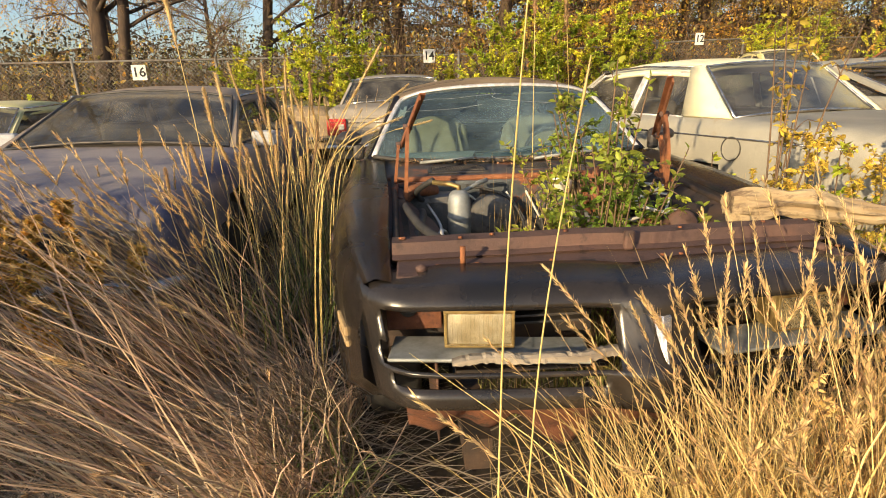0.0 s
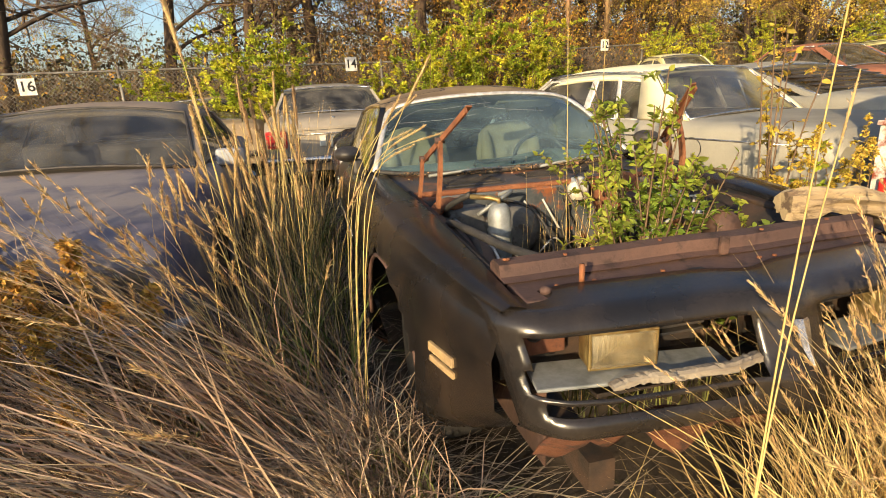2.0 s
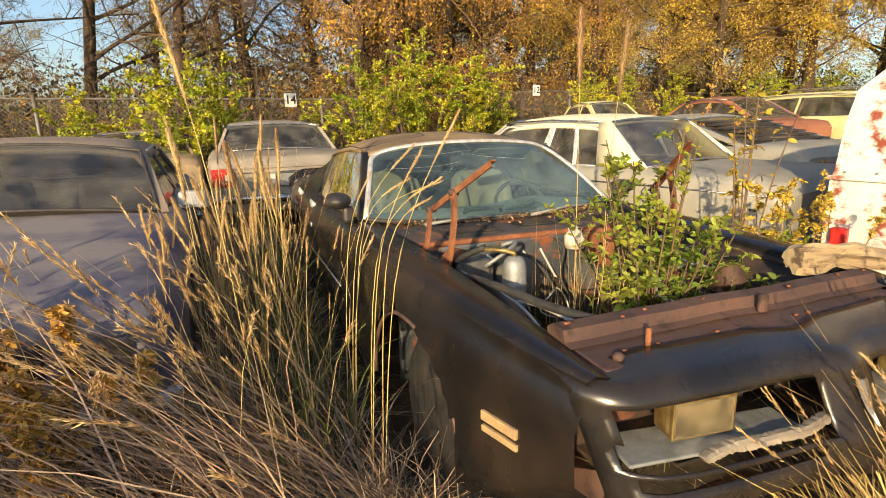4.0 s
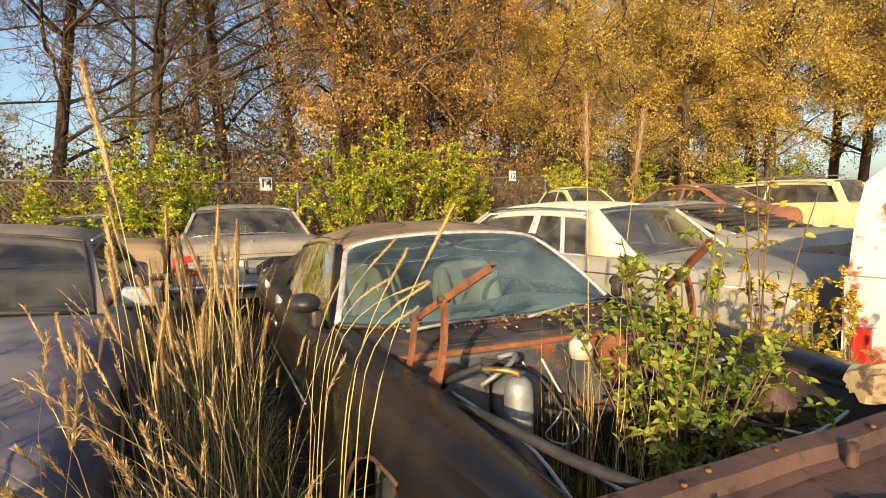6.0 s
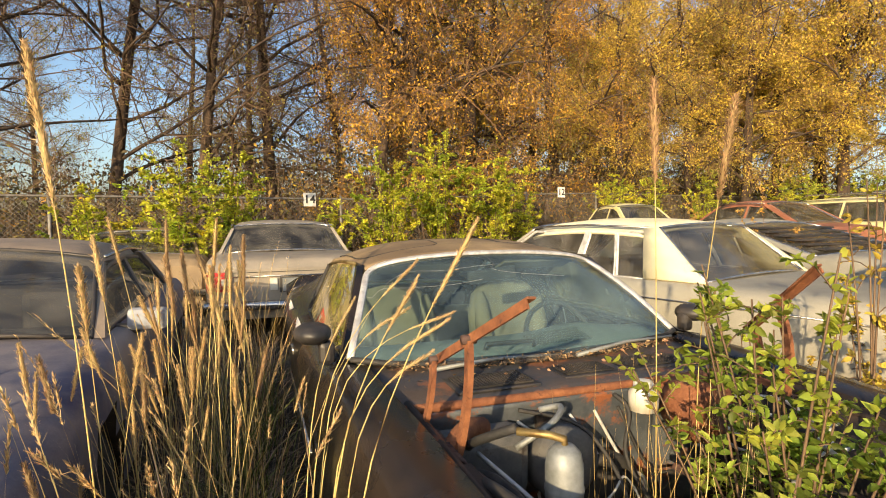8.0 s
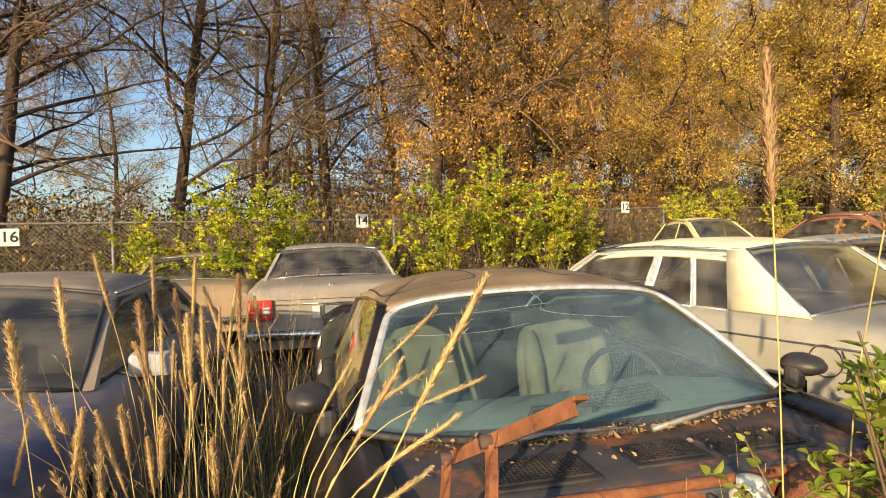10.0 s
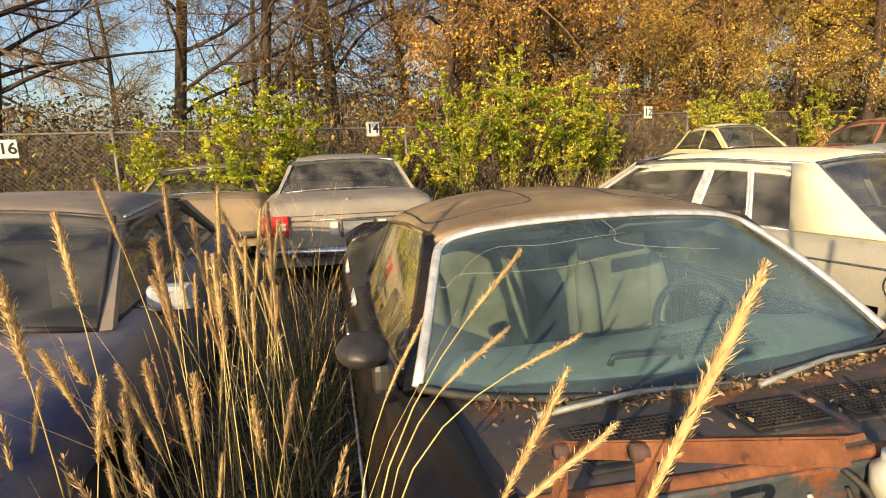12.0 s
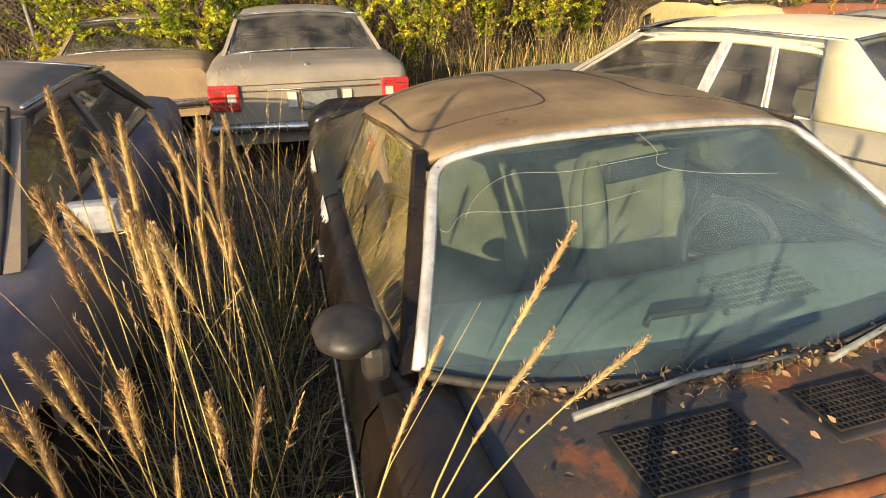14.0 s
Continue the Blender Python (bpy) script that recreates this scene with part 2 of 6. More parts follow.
M["soil"] = material("leaf_littered_soil", (0.055, 0.042, 0.030), 0.95, second=(0.10, 0.075, 0.05), scale=4, third=(0.045, 0.045, 0.022), third_at=0.6, bump=0.7, fine=45)
M["straw"] = material("bleached_straw", (0.54, 0.44, 0.32), 0.85, second=(0.38, 0.30, 0.22), scale=1.2, random_by="island", fine=0, bump=0, through_light=0.25)
M["pale_straw"] = material("pale_bleached_stems", (0.72, 0.61, 0.45), 0.8, second=(0.56, 0.45, 0.31), scale=1.2, random_by="island", fine=0, bump=0, through_light=0.25)
M["gold_grass"] = material("golden_dry_grass", (0.74, 0.56, 0.24), 0.75, second=(0.60, 0.42, 0.16), scale=1.5, random_by="island", fine=0, bump=0, through_light=0.3)
M["red_grass"] = material("reddish_dry_stems", (0.38, 0.25, 0.165), 0.8, second=(0.52, 0.40, 0.27), scale=1.5, random_by="island", fine=0, bump=0, through_light=0.25)
M["green_grass"] = material("green_grass_blades", (0.13, 0.17, 0.045), 0.6, second=(0.21, 0.21, 0.06), scale=1.5, random_by="island", fine=0, bump=0, through_light=0.3)
M["seed"] = material("fluffy_tan_seed_heads", (0.58, 0.40, 0.19), 0.9, second=(0.70, 0.52, 0.26), scale=4, random_by="island", fine=0, bump=0, through_light=0.35)
M["goldenrod"] = material("spent_goldenrod_flowers", (0.66, 0.42, 0.09), 0.9, second=(0.50, 0.29, 0.07), scale=6, random_by="island", fine=0, bump=0, through_light=0.3)
M["leaf_green"] = material("yellow_green_shrub_leaves", (0.31, 0.41, 0.035), 0.5, second=(0.74, 0.66, 0.06), scale=2.0, random_by="island", fine=0, bump=0, through_light=0.5)
M["leaf_orange"] = material("rusty_orange_autumn_leaves", (0.47, 0.27, 0.04), 0.7, second=(0.66, 0.40, 0.05), scale=0.6, random_by="island", fine=0, bump=0, through_light=0.4)
M["leaf_gold"] = material("golden_autumn_leaves", (0.62, 0.46, 0.06), 0.7, second=(0.52, 0.38, 0.07), scale=0.6, random_by="island", fine=0, bump=0, through_light=0.4)
M["leaf_olive"] = material("olive_autumn_leaves", (0.22, 0.22, 0.045), 0.7, second=(0.38, 0.28, 0.06), scale=0.5, random_by="island", fine=0, bump=0, through_light=0.35)
M["litter"] = material("dead_brown_leaves", (0.19, 0.11, 0.055), 0.9, second=(0.32, 0.22, 0.12), scale=30, random_by="island", fine=0, bump=0)
M["far_wood"] = material("distant_woodland", (0.10, 0.08, 0.05), 0.95, second=(0.20, 0.13, 0.05), scale=0.8, bump=0.4, fine=4)
M["cable"] = material("grey_white_cable", (0.5, 0.49, 0.46), 0.6, bump=0)
M["white_plastic"] = material("yellowed_white_plastic", (0.66, 0.64, 0.56), 0.5, second=(0.5, 0.46, 0.36), scale=15, bump=0.05)


# ---------- mesh helpers ----------
def mesh_ob(name, verts, faces, mat, parent=None, smooth=True, label=""):
    me = bpy.data.meshes.new(name)
    me.from_pydata([tuple(v) for v in verts], [], faces)
    me.materials.append(M[mat])
    if smooth:
        me.shade_smooth()
    me.update()
    ob = new(name, me)
    ob.parent = parent
    if label:
        ob["label"] = label
    return ob


def part(name, bm, mat, parent=None, label="", smooth=False):
    me = bpy.data.meshes.new(name)
    bmesh.ops.recalc_face_normals(bm, faces=bm.faces)
    bm.to_mesh(me)
    bm.free()
    me.materials.append(M[mat])
    if smooth:
        me.shade_smooth()
    ob = new(name, me)
    ob.parent = parent
    if label:
        ob["label"] = label
    return ob


def thing(name, label, category, m=None, group="", kind=""):
    ob = new(name)
    ob.empty_display_size = 0.1
    if m is not None:
        ob.matrix_basis = m
    return tagged(ob, label, category, group, kind)


def add_box(bm, c, s, bevel=0.0, m=None, seg=2):
    r = bmesh.ops.create_cube(bm, size=1.0)
    vs = r["verts"]
    for v in vs:
        v.co = Vector((v.co.x * s[0], v.co.y * s[1], v.co.z * s[2]))
    if bevel:
        es = list({e for v in vs for e in v.link_edges})
        g = bmesh.ops.bevel(bm, geom=es, offset=bevel, segments=seg, affect="EDGES", profile=0.5)
        vs = list({v for f in g["faces"] for v in f.verts} | {v for v in vs if v.is_valid})
    for v in vs:
        v.co = (m @ v.co if m is not None else v.co) + Vector(c)
    return vs


def box(name, c, s, mat, parent=None, bevel=0.01, m=None, label="", seg=2):
    bm = bmesh.new()
    add_box(bm, c, s, bevel, m, seg)
    return part(name, bm, mat, parent, label, smooth=False)


def grid_faces(rows, cols, closed=False, skip=None):
    f = []
    for i in range(rows - 1):
        for j in range(cols if closed else cols - 1):
            k = (j + 1) % cols
            if skip and skip(i, j):
                continue
            f.append((i * cols + j, i * cols + k, (i + 1) * cols + k, (i + 1) * cols + j))
    return f


def loft(name, sections, mat, parent=None, closed=False, skip=None, smooth=True, label="", caps=False, solid=0.0):
    """A skin over sections of equal point counts."""
    cols = len(sections[0])
    verts = [p for s in sections for p in s]
    faces = grid_faces(len(sections), cols, closed, skip)
    if caps:
        faces.append(tuple(range(cols))[::-1])
        faces.append(tuple(range((len(sections) - 1) * cols, len(sections) * cols)))
    ob = mesh_ob(name, verts, faces, mat, parent, smooth, label)
    if solid:
        md = ob.modifiers.new("thickness", "SOLIDIFY")
        md.thickness = solid
        md.offset = -1
    return ob


def tube_data(pts, radii, n=6):
    pts = [Vector(p) for p in pts]
    verts, rings = [], len(pts)
    for i, p in enumerate(pts):
        d = (pts[min(i + 1, rings - 1)] - pts[max(i - 1, 0)])
        d = d.normalized() if d.length > 1e-9 else Vector((0, 0, 1))
        a = d.orthogonal().normalized() if abs(d.z) > 0.95 else d.cross(Vector((0, 0, 1))).normalized()
        b = d.cross(a)
        r = radii[i] if isinstance(radii, (list, tuple)) else radii
        for k in range(n):
            t = 2 * math.pi * k / n
            verts.append(p + (a * math.cos(t) + b * math.sin(t)) * r)
    faces = grid_faces(rings, n, True)
    faces.append(tuple(range(n))[::-1])
    faces.append(tuple(range((rings - 1) * n, rings * n)))
    return verts, faces


def tube(name, pts, r, mat, parent=None, n=8, label=""):
    v, f = tube_data(pts, r, n)
    return mesh_ob(name, v, f, mat, parent, True, label)


def arc(a, b, sag, steps=8, side=(0, 0, 1)):
    a, b, s = Vector(a), Vector(b), Vector(side)
    return [a.lerp(b, i / steps) + s * sag * 4 * (i / steps) * (1 - i / steps) for i in range(steps + 1)]


def lathe(name, prof, mat, parent=None, n=20, m=None, label=""):
    """A turned shape from (radius, height) pairs."""
    secs = []
    for r, z in prof:
        row = []
        for k in range(n):
            t = 2 * math.pi * k / n
            p = Vector((r * math.cos(t), r * math.sin(t), z))
            row.append(m @ p if m is not None else p)
        secs.append(row)
    return loft(name, secs, mat, parent, closed=True, label=label, caps=True)


def interp(rows, y):
    """Values between rows that begin with their station, smoothly."""
    if y <= rows[0][0]:
        return rows[0][1:]
    for a, b in zip(rows, rows[1:]):
        if y <= b[0]:
            t = (y - a[0]) / (b[0] - a[0])
            return tuple(p + (q - p) * t for p, q in zip(a[1:], b[1:]))
    return rows[-1][1:]


def spline(keys, n):
    """n points on a Catmull-Rom line through keys."""
    ks = [Vector(k) for k in keys]
    out = []
    for i in range(n):
        s = i / (n - 1) * (len(ks) - 1)
        j = min(int(s), len(ks) - 2)
        t = s - j
        p0, p1, p2, p3 = ks[max(j - 1, 0)], ks[j], ks[j + 1], ks[min(j + 2, len(ks) - 1)]
        out.append(0.5 * ((2 * p1) + (p2 - p0) * t + (2 * p0 - 5 * p1 + 4 * p2 - p3) * t * t + (3 * p1 - p0 - 3 * p2 + p3) * t ** 3))
    return out


# ---------- ground ----------
def hill(x, y):
    """The lot rises gently towards the fence and the trucks; x and y may be arrays."""
    return 0.018 * np.clip(y - 2.0, 0, 14) + 0.04 * np.clip(x - 1.5, 0, 6)


def ground_z(x, y):
    return float(hill(x, y)) + 0.05 * noise.noise(Vector((x * 0.35, y * 0.35, 0))) + 0.03 * noise.noise(Vector((x * 1.1, y * 1.1, 4)))


gx = [-400, -150, -60, -30, -20, -14] + [i * 0.5 for i in range(-20, 31)] + [20, 30, 60, 150, 400]
gy = [-400, -150, -60, -30, -18, -10] + [i * 0.5 for i in range(-10, 37)] + [24, 32, 60, 150, 400]
gv = [(x, y, ground_z(x, y) if abs(x) < 20 and abs(y) < 20 else float(hill(x, y))) for y in gy for x in gx]
ground = mesh_ob("ground", gv, grid_faces(len(gy), len(gx)), "soil")
tagged(ground, "weedy ground of soil and matted dry straw", "ground", kind="structure")


# ---------- parked cars ----------
def wheel(parent, x, y, r=0.33, w=0.2):
    m = Matrix.Translation((x, y, r)) @ Matrix.Rotation(radians(90), 4, "Y")
    tyre = lathe("wheel", [(r * 0.62, -w / 2), (r * 0.9, -w / 2), (r, -w * 0.38), (r, w * 0.38), (r * 0.9, w / 2), (r * 0.62, w / 2)], "rubber", parent, 24, m, "flat weathered black tyre")
    lathe("rim", [(0.02, -w * 0.3), (r * 0.6, -w * 0.3), (r * 0.63, -w * 0.46), (r * 0.63, w * 0.46), (r * 0.6, w * 0.3), (0.02, w * 0.34)], "steel", tyre, 20, m)


def body_section(y, w, zt, zb, crown, inner=0.0):
    half = [(0.0, zt + crown), (w * 0.45, zt + crown * 0.8), (w * 0.80, zt + crown * 0.25), (w * 0.93, zt - 0.012), (w * 0.985, zt - 0.06), (w, zt - 0.16),
            (w * 0.995, zt * 0.5 + zb * 0.5 + 0.04), (w * 0.985, zb + 0.10), (w * 0.93, zb)]
    return [Vector((-x, y, z)) for x, z in half[::-1]] + [Vector((x, y, z)) for x, z in half[1:]]


def glass_pane(name, corners, mat, parent, bow=0.0, n=6, label="", rim=""):
    """A bowed pane between four corners (lower left, lower right, upper right, upper left)."""
    a, b, c, d = [Vector(p) for p in corners]
    nm = (b - a).cross(d - a).normalized()
    secs = []
    for i in range(n + 1):
        v = i / n
        secs.append([a.lerp(b, j / n).lerp(d.lerp(c, j / n), v) + nm * bow * (1 - (2 * j / n - 1) ** 2) for j in range(n + 1)])
    ob = loft(name, secs, mat, parent, label=label)
    ob.visible_shadow = False
    if rim:
        edge = secs[0] + [s[-1] for s in secs[1:]] + secs[-1][::-1][1:] + [s[0] for s in secs[::-1][1:]]
        tube("trim", edge, 0.014 if rim == "bright_trim" else 0.011, rim, ob, 6, "dull bright metal trim strip")
    return ob


def pillar(parent, a, b, w, d, mat, name="pillar"):
    a, b = Vector(a), Vector(b)
    secs = []
    for p in (a, a.lerp(b, 0.33), a.lerp(b, 0.66), b):
        secs.append([p + Vector((-d, -w, 0)), p + Vector((d, -w * 0.8, 0)), p + Vector((d, w * 0.8, 0)), p + Vector((-d, w, 0))])
    return loft(name, secs, mat, parent, closed=True, caps=True, smooth=False)


def arch_skip(verts_of, arches):
    def test(cy, cz, x):
        return any((cy - ay) ** 2 + (cz - az) ** 2 < r * r for ay, az, r in arches)
    return test


def car(name, label, m, paint, roof_paint, L=4.9, W=1.8, H=1.36, belt=0.95, hood=0.90, deck=0.97, yc=1.45, yt=2.0, yr=3.35, yb=3.85, wheels=(0.95, 3.75), kind="sedan",
        face="none", tail="none", round_body=False, glass_mat="glass_far"):
    top = thing(name, label, "car", m)
    hw = W / 2
    if round_body:
        st = [(0.0, 0.50, 0.55, 0.34, 0.02), (0.12, 0.60, 0.66, 0.24, 0.06), (0.6, 0.74, 0.82, 0.22, 0.10), (yc, 0.76, belt, 0.22, 0.05), (yr, 0.77, belt, 0.22, 0.04), (L - 0.5, 0.72, 0.84, 0.24, 0.08), (L - 0.1, 0.6, 0.6, 0.3, 0.04), (L, 0.5, 0.5, 0.36, 0.02)]
    else:
        st = [(0.0, hw * 0.86, hood - 0.16, 0.32, 0.0), (0.05, hw * 0.93, hood - 0.07, 0.26, 0.008), (0.22, hw * 0.97, hood - 0.035, 0.24, 0.016), (0.9, hw, hood, 0.22, 0.022), (yc - 0.1, hw, hood + 0.03, 0.22, 0.022), (yc, hw, belt, 0.22, 0.01),
              (yb, hw, belt + 0.01, 0.22, 0.006), (yb + 0.2, hw, deck, 0.23, 0.018), (L - 0.25, hw * 0.98, deck - 0.01, 0.25, 0.016), (L - 0.08, hw * 0.955, deck - 0.04, 0.27, 0.01), (L, hw * 0.92, deck - 0.12, 0.34, 0.0)]
    ys = sorted({round(s[0], 3) for s in st} | {round(i * 0.1, 3) for i in range(int(L * 10) + 1)})
    secs = []
    for y in ys:
        w, zt, zb, cr = interp(st, y)
        secs.append(body_section(y, w, zt, zb, cr))
    nc = len(secs[0])

    def skip(i, j):
        c = (secs[i][j] + secs[i + 1][j + 1]) / 2
        if abs(c.x) > hw * 0.7 and any((c.y - wy) ** 2 + (c.z - 0.34) ** 2 < 0.37 ** 2 for wy in wheels):
            return True
        return yc + 0.02 < c.y < yb - 0.02 and abs(c.x) < hw * 0.86 and c.z > belt - 0.05
    body = loft("body", secs, paint, top, skip=skip)
    for e, nm in ((0, "front_panel"), (-1, "rear_panel")):
        mesh_ob(nm, secs[e], [tuple(range(nc))], paint, body, False)
    for wy in wheels:
        for sx in (-1, 1):
            wheel(top, sx * (hw - 0.13), wy)
    # roof and glass house
    wt, wb = hw * 0.70, hw * 0.86
    rs = []
    for k in range(9):
        u = k / 8
        y = yt + (yr - yt) * u
        z = H - 0.05 * (2 * u - 1) ** 2 - (0.02 if k in (0, 8) else 0)
        rs.append([Vector((wt * s, y, z - 0.055 * abs(s) ** 3 - (0.05 if abs(s) > 0.99 else 0))) for s in (-1.03, -1, -0.92, -0.7, -0.35, 0, 0.35, 0.7, 0.92, 1, 1.03)])
    roof = loft("roof", rs, roof_paint, top, solid=0.03)
    zt = H - 0.115
    A, At, C, Ct = (wb, yc, belt), (wt, yt, zt), (wb, yb, belt), (wt, yr, zt)
    for s in (-1, 1):
        f = lambda p: (p[0] * s, p[1], p[2])
        pillar(top, f(A), f(At), 0.035, 0.02, roof_paint if kind != "vinyl" else "silver_paint")
        if kind == "vinyl":
            # broad padded rear pillar
            q = [f((wb + 0.01, yb + 0.08, belt)), f((wb + 0.01, yb - 0.42, belt)), f((wt + 0.012, yr - 0.10, zt + 0.02)), f((wt + 0.012, yr + 0.03, zt + 0.02))]
            secs2 = [[Vector(q[0]).lerp(Vector(q[3]), t), Vector(q[1]).lerp(Vector(q[2]), t)] for t in (0, 0.25, 0.5, 0.75, 1)]
            loft("rear_pillar", secs2, roof_paint, top, solid=0.04)
            rear = yb - 0.44
            rear_top = yr - 0.12
        else:
            pillar(top, f(C), f(Ct), 0.09, 0.02, roof_paint)
            rear, rear_top = yb - 0.1, yr - 0.06
        mid = yc + (yb - yc) * (0.52 if kind != "coupe" else 0.62)
        x0, x1 = wb * s, wt * s
        pillar(top, (x0, mid, belt), (x1, mid + 0.03, zt), 0.03, 0.012, "bright_trim" if kind == "vinyl" else roof_paint, "door_pillar")
        glass_pane("side_window", [(x0, yc + 0.06, belt), (x0, mid - 0.03, belt), (x1, mid, zt - 0.01), (x1, yt + 0.03, zt - 0.01)], glass_mat, top, 0, 2, rim="bright_trim" if kind == "vinyl" else "plastic")
        if kind == "vinyl":
            div = rear - 0.28
            glass_pane("side_window", [(x0, mid + 0.03, belt), (x0, div, belt), (x1, div - 0.05 + (rear_top - rear) * 0.5, zt - 0.01), (x1, mid + 0.06, zt - 0.01)], glass_mat, top, 0, 2, rim="bright_trim")
            glass_pane("vent_window", [(x0, div + 0.02, belt), (x0, rear, belt), (x1, rear_top, zt - 0.01), (x1, div - 0.03 + (rear_top - rear) * 0.5, zt - 0.01)], glass_mat, top, 0, 2, rim="bright_trim")
            tube("belt_moulding", [(x0 * 1.1, yc, belt - 0.10), (x0 * 1.155, 2.4, belt - 0.12), (x0 * 1.155, yb + 0.3, belt - 0.12), (x0 * 1.12, L - 0.15, belt - 0.13)], 0.008, "chrome", top, 6)
        else:
            glass_pane("side_window", [(x0, mid + 0.03, belt), (x0, rear - 0.05, belt), (x1, rear_top - 0.1, zt - 0.01), (x1, mid + 0.06, zt - 0.01)], glass_mat, top, 0, 2, rim="plastic")
        tube("drip_rail", [(x1 * 1.03, yt + 0.02, zt + 0.03), (x1 * 1.05, (yt + yr) / 2, zt + 0.055), (x1 * 1.03, yr - 0.02, zt + 0.03)], 0.010, "chrome", roof, 6)
    glass_pane("windshield", [(-wb + 0.03, yc - 0.02, belt), (wb - 0.03, yc - 0.02, belt), (wt - 0.02, yt, zt + 0.03), (-wt + 0.02, yt, zt + 0.03)], glass_mat, top, 0.05, rim="chrome" if kind != "plain" else "plastic")
    glass_pane("rear_window", [(wb - 0.05, yb + 0.03, belt + 0.01), (-wb + 0.05, yb + 0.03, belt + 0.01), (-wt + 0.02, yr, zt + 0.03), (wt - 0.02, yr, zt + 0.03)], glass_mat, top, 0.04, rim="chrome")
    # inside
    box("floor_pan", (0, (yc + yb) / 2, 0.30), (W * 0.9, yb - yc + 0.3, 0.03), "dark_inside", top, 0)
    box("dashboard", (0, yc + 0.22, belt - 0.08), (wb * 1.9, 0.4, 0.14), "dark_inside", top, 0.03)
    for sx in (-0.38, 0.38):
        box("front_seat", (sx, (yc + yb) / 2 - 0.15, 0.75), (0.5, 0.16, 0.62), "dark_inside", top, 0.05)
    box("rear_seat", (0, yb - 0.35, 0.72), (W * 0.72, 0.2, 0.52), "dark_inside", top, 0.06)
    # ends
    if face == "front":
        tube("bumper", [(-hw, 0.12, 0.47), (-hw * 0.9, -0.06, 0.47), (0, -0.11, 0.47), (hw * 0.9, -0.06, 0.47), (hw, 0.12, 0.47)], 0.055, "chrome", top, 8)
        box("radiator_grille", (0, -0.006, 0.66), (W * 0.5, 0.03, 0.13), "plastic", top, 0.01)
        for s in (-1, 1):
            box("headlamp", (s * hw * 0.68, -0.004, 0.66), (0.2, 0.04, 0.13), "lens", top, 0.012)
    yl = L
    tube("rear_bumper", [(-hw, L - 0.22, 0.49), (-hw * 0.95, L + 0.02, 0.49), (0, L + 0.09, 0.49), (hw * 0.95, L + 0.02, 0.49), (hw, L - 0.22, 0.49)], 0.05, "chrome", top, 8, "dull chrome rear bumper")
    if tail == "square":
        for s in (-1, 1):
            lamp = box("tail_lamp", (s * hw * 0.81, L + 0.004, 0.75), (0.25, 0.07, 0.21), "red_lens", top, 0.015, label="cracked red tail lamp")
            for k in (-0.05, 0.05):
                box("lamp_divider", (s * hw * 0.81, L + 0.041, 0.75 + k * 1.2), (0.21, 0.006, 0.006), "chrome", lamp, 0)
            box("lamp_cell", (s * hw * 0.81 - s * 0.06, L + 0.041, 0.75), (0.07, 0.008, 0.07), "white_plastic", lamp, 0.002)
        tube("trim_strip", [(-hw * 0.65, L + 0.012, 0.80), (hw * 0.65, L + 0.012, 0.80)], 0.008, "chrome", top, 6)
        plate = box("plate_recess", (-0.06, L + 0.004, 0.70), (0.36, 0.03, 0.17), "plastic", top, 0.01)
        box("plate", (-0.06, L + 0.022, 0.70), (0.30, 0.008, 0.15), "steel", plate, 0.004, label="blank dented licence plate")
        for s in (-1, 1):
            box("reverse_lamp", (-0.06 + s * 0.24, L + 0.01, 0.71), (0.08, 0.03, 0.13), "white_plastic", top, 0.006)
        box("lock", (0.02, L - 0.13, deck - 0.03), (0.045, 0.05, 0.05), "chrome", top, 0.01)
        box("deck_seam", (0, L - 0.004, 0.845), (W * 0.72, 0.02, 0.006), "plastic", top, 0)
    if tail == "wide":
        for s in (-1, 1):
            box("tail_lamp", (s * hw * 0.62, L - 0.01, 0.72), (0.52, 0.09, 0.13), "red_lens", top, 0.03, label="wide red wraparound tail lamp")
        box("bumper_cover", (0, L + 0.03, 0.5), (W * 0.96, 0.18, 0.2), paint, top, 0.05)
    return top


def window_louvres(top, y0, y1, z0, z1, w):
    for i in range(6):
        t = i / 5
        box("louvre", (0, y0 + (y1 - y0) * t, z0 + (z1 - z0) * t), (w, 0.10, 0.015), "plastic", top, 0.003, Matrix.Rotation(radians(-4), 4, "X"))


blue_car = car("blue_sedan", "chalky faded blue sedan with grimy windows sunk in weeds", pose(-2.50, 1.18, 0.03, 0, 1.5, 2), "blue_paint", "blue_roof", L=4.6, W=1.74, H=1.36, belt=0.95, hood=0.90, yc=1.45, yt=2.15, yr=3.45, yb=3.95, face="front", kind="plain")
for s in (1, -1):
    mirror = box("door_mirror", (s * 0.90, 1.74, 0.98), (0.19, 0.08, 0.11), "mirror_shell", blue_car, 0.025, label="pale housed door mirror")
    box("mirror_arm", (s * 0.80, 1.75, 0.93), (0.12, 0.06, 0.05), "plastic", mirror, 0.01)
grey_car = car("grey_sedan", "dusty grey sedan with red tail lamps and chrome bumper", pose(-0.75, 10.97, 0.10, 0, 0, 180), "grey_paint", "grey_paint", L=4.95, W=1.82, H=1.43, belt=1.0, hood=0.94, deck=1.0, yt=2.15, yr=3.50, yb=3.90, tail="square")
white_car = car("cream_roofed_sedan", "silver-green sedan with cream vinyl roof and round fuel door", pose(1.576, 6.907, 0.06, 0, 0, 195), "silver_paint", "cream_vinyl", L=5.2, W=1.86, H=1.43, belt=0.95, hood=0.86, deck=0.95, yc=1.62, yt=2.2, yr=3.58, yb=4.0, kind="vinyl")
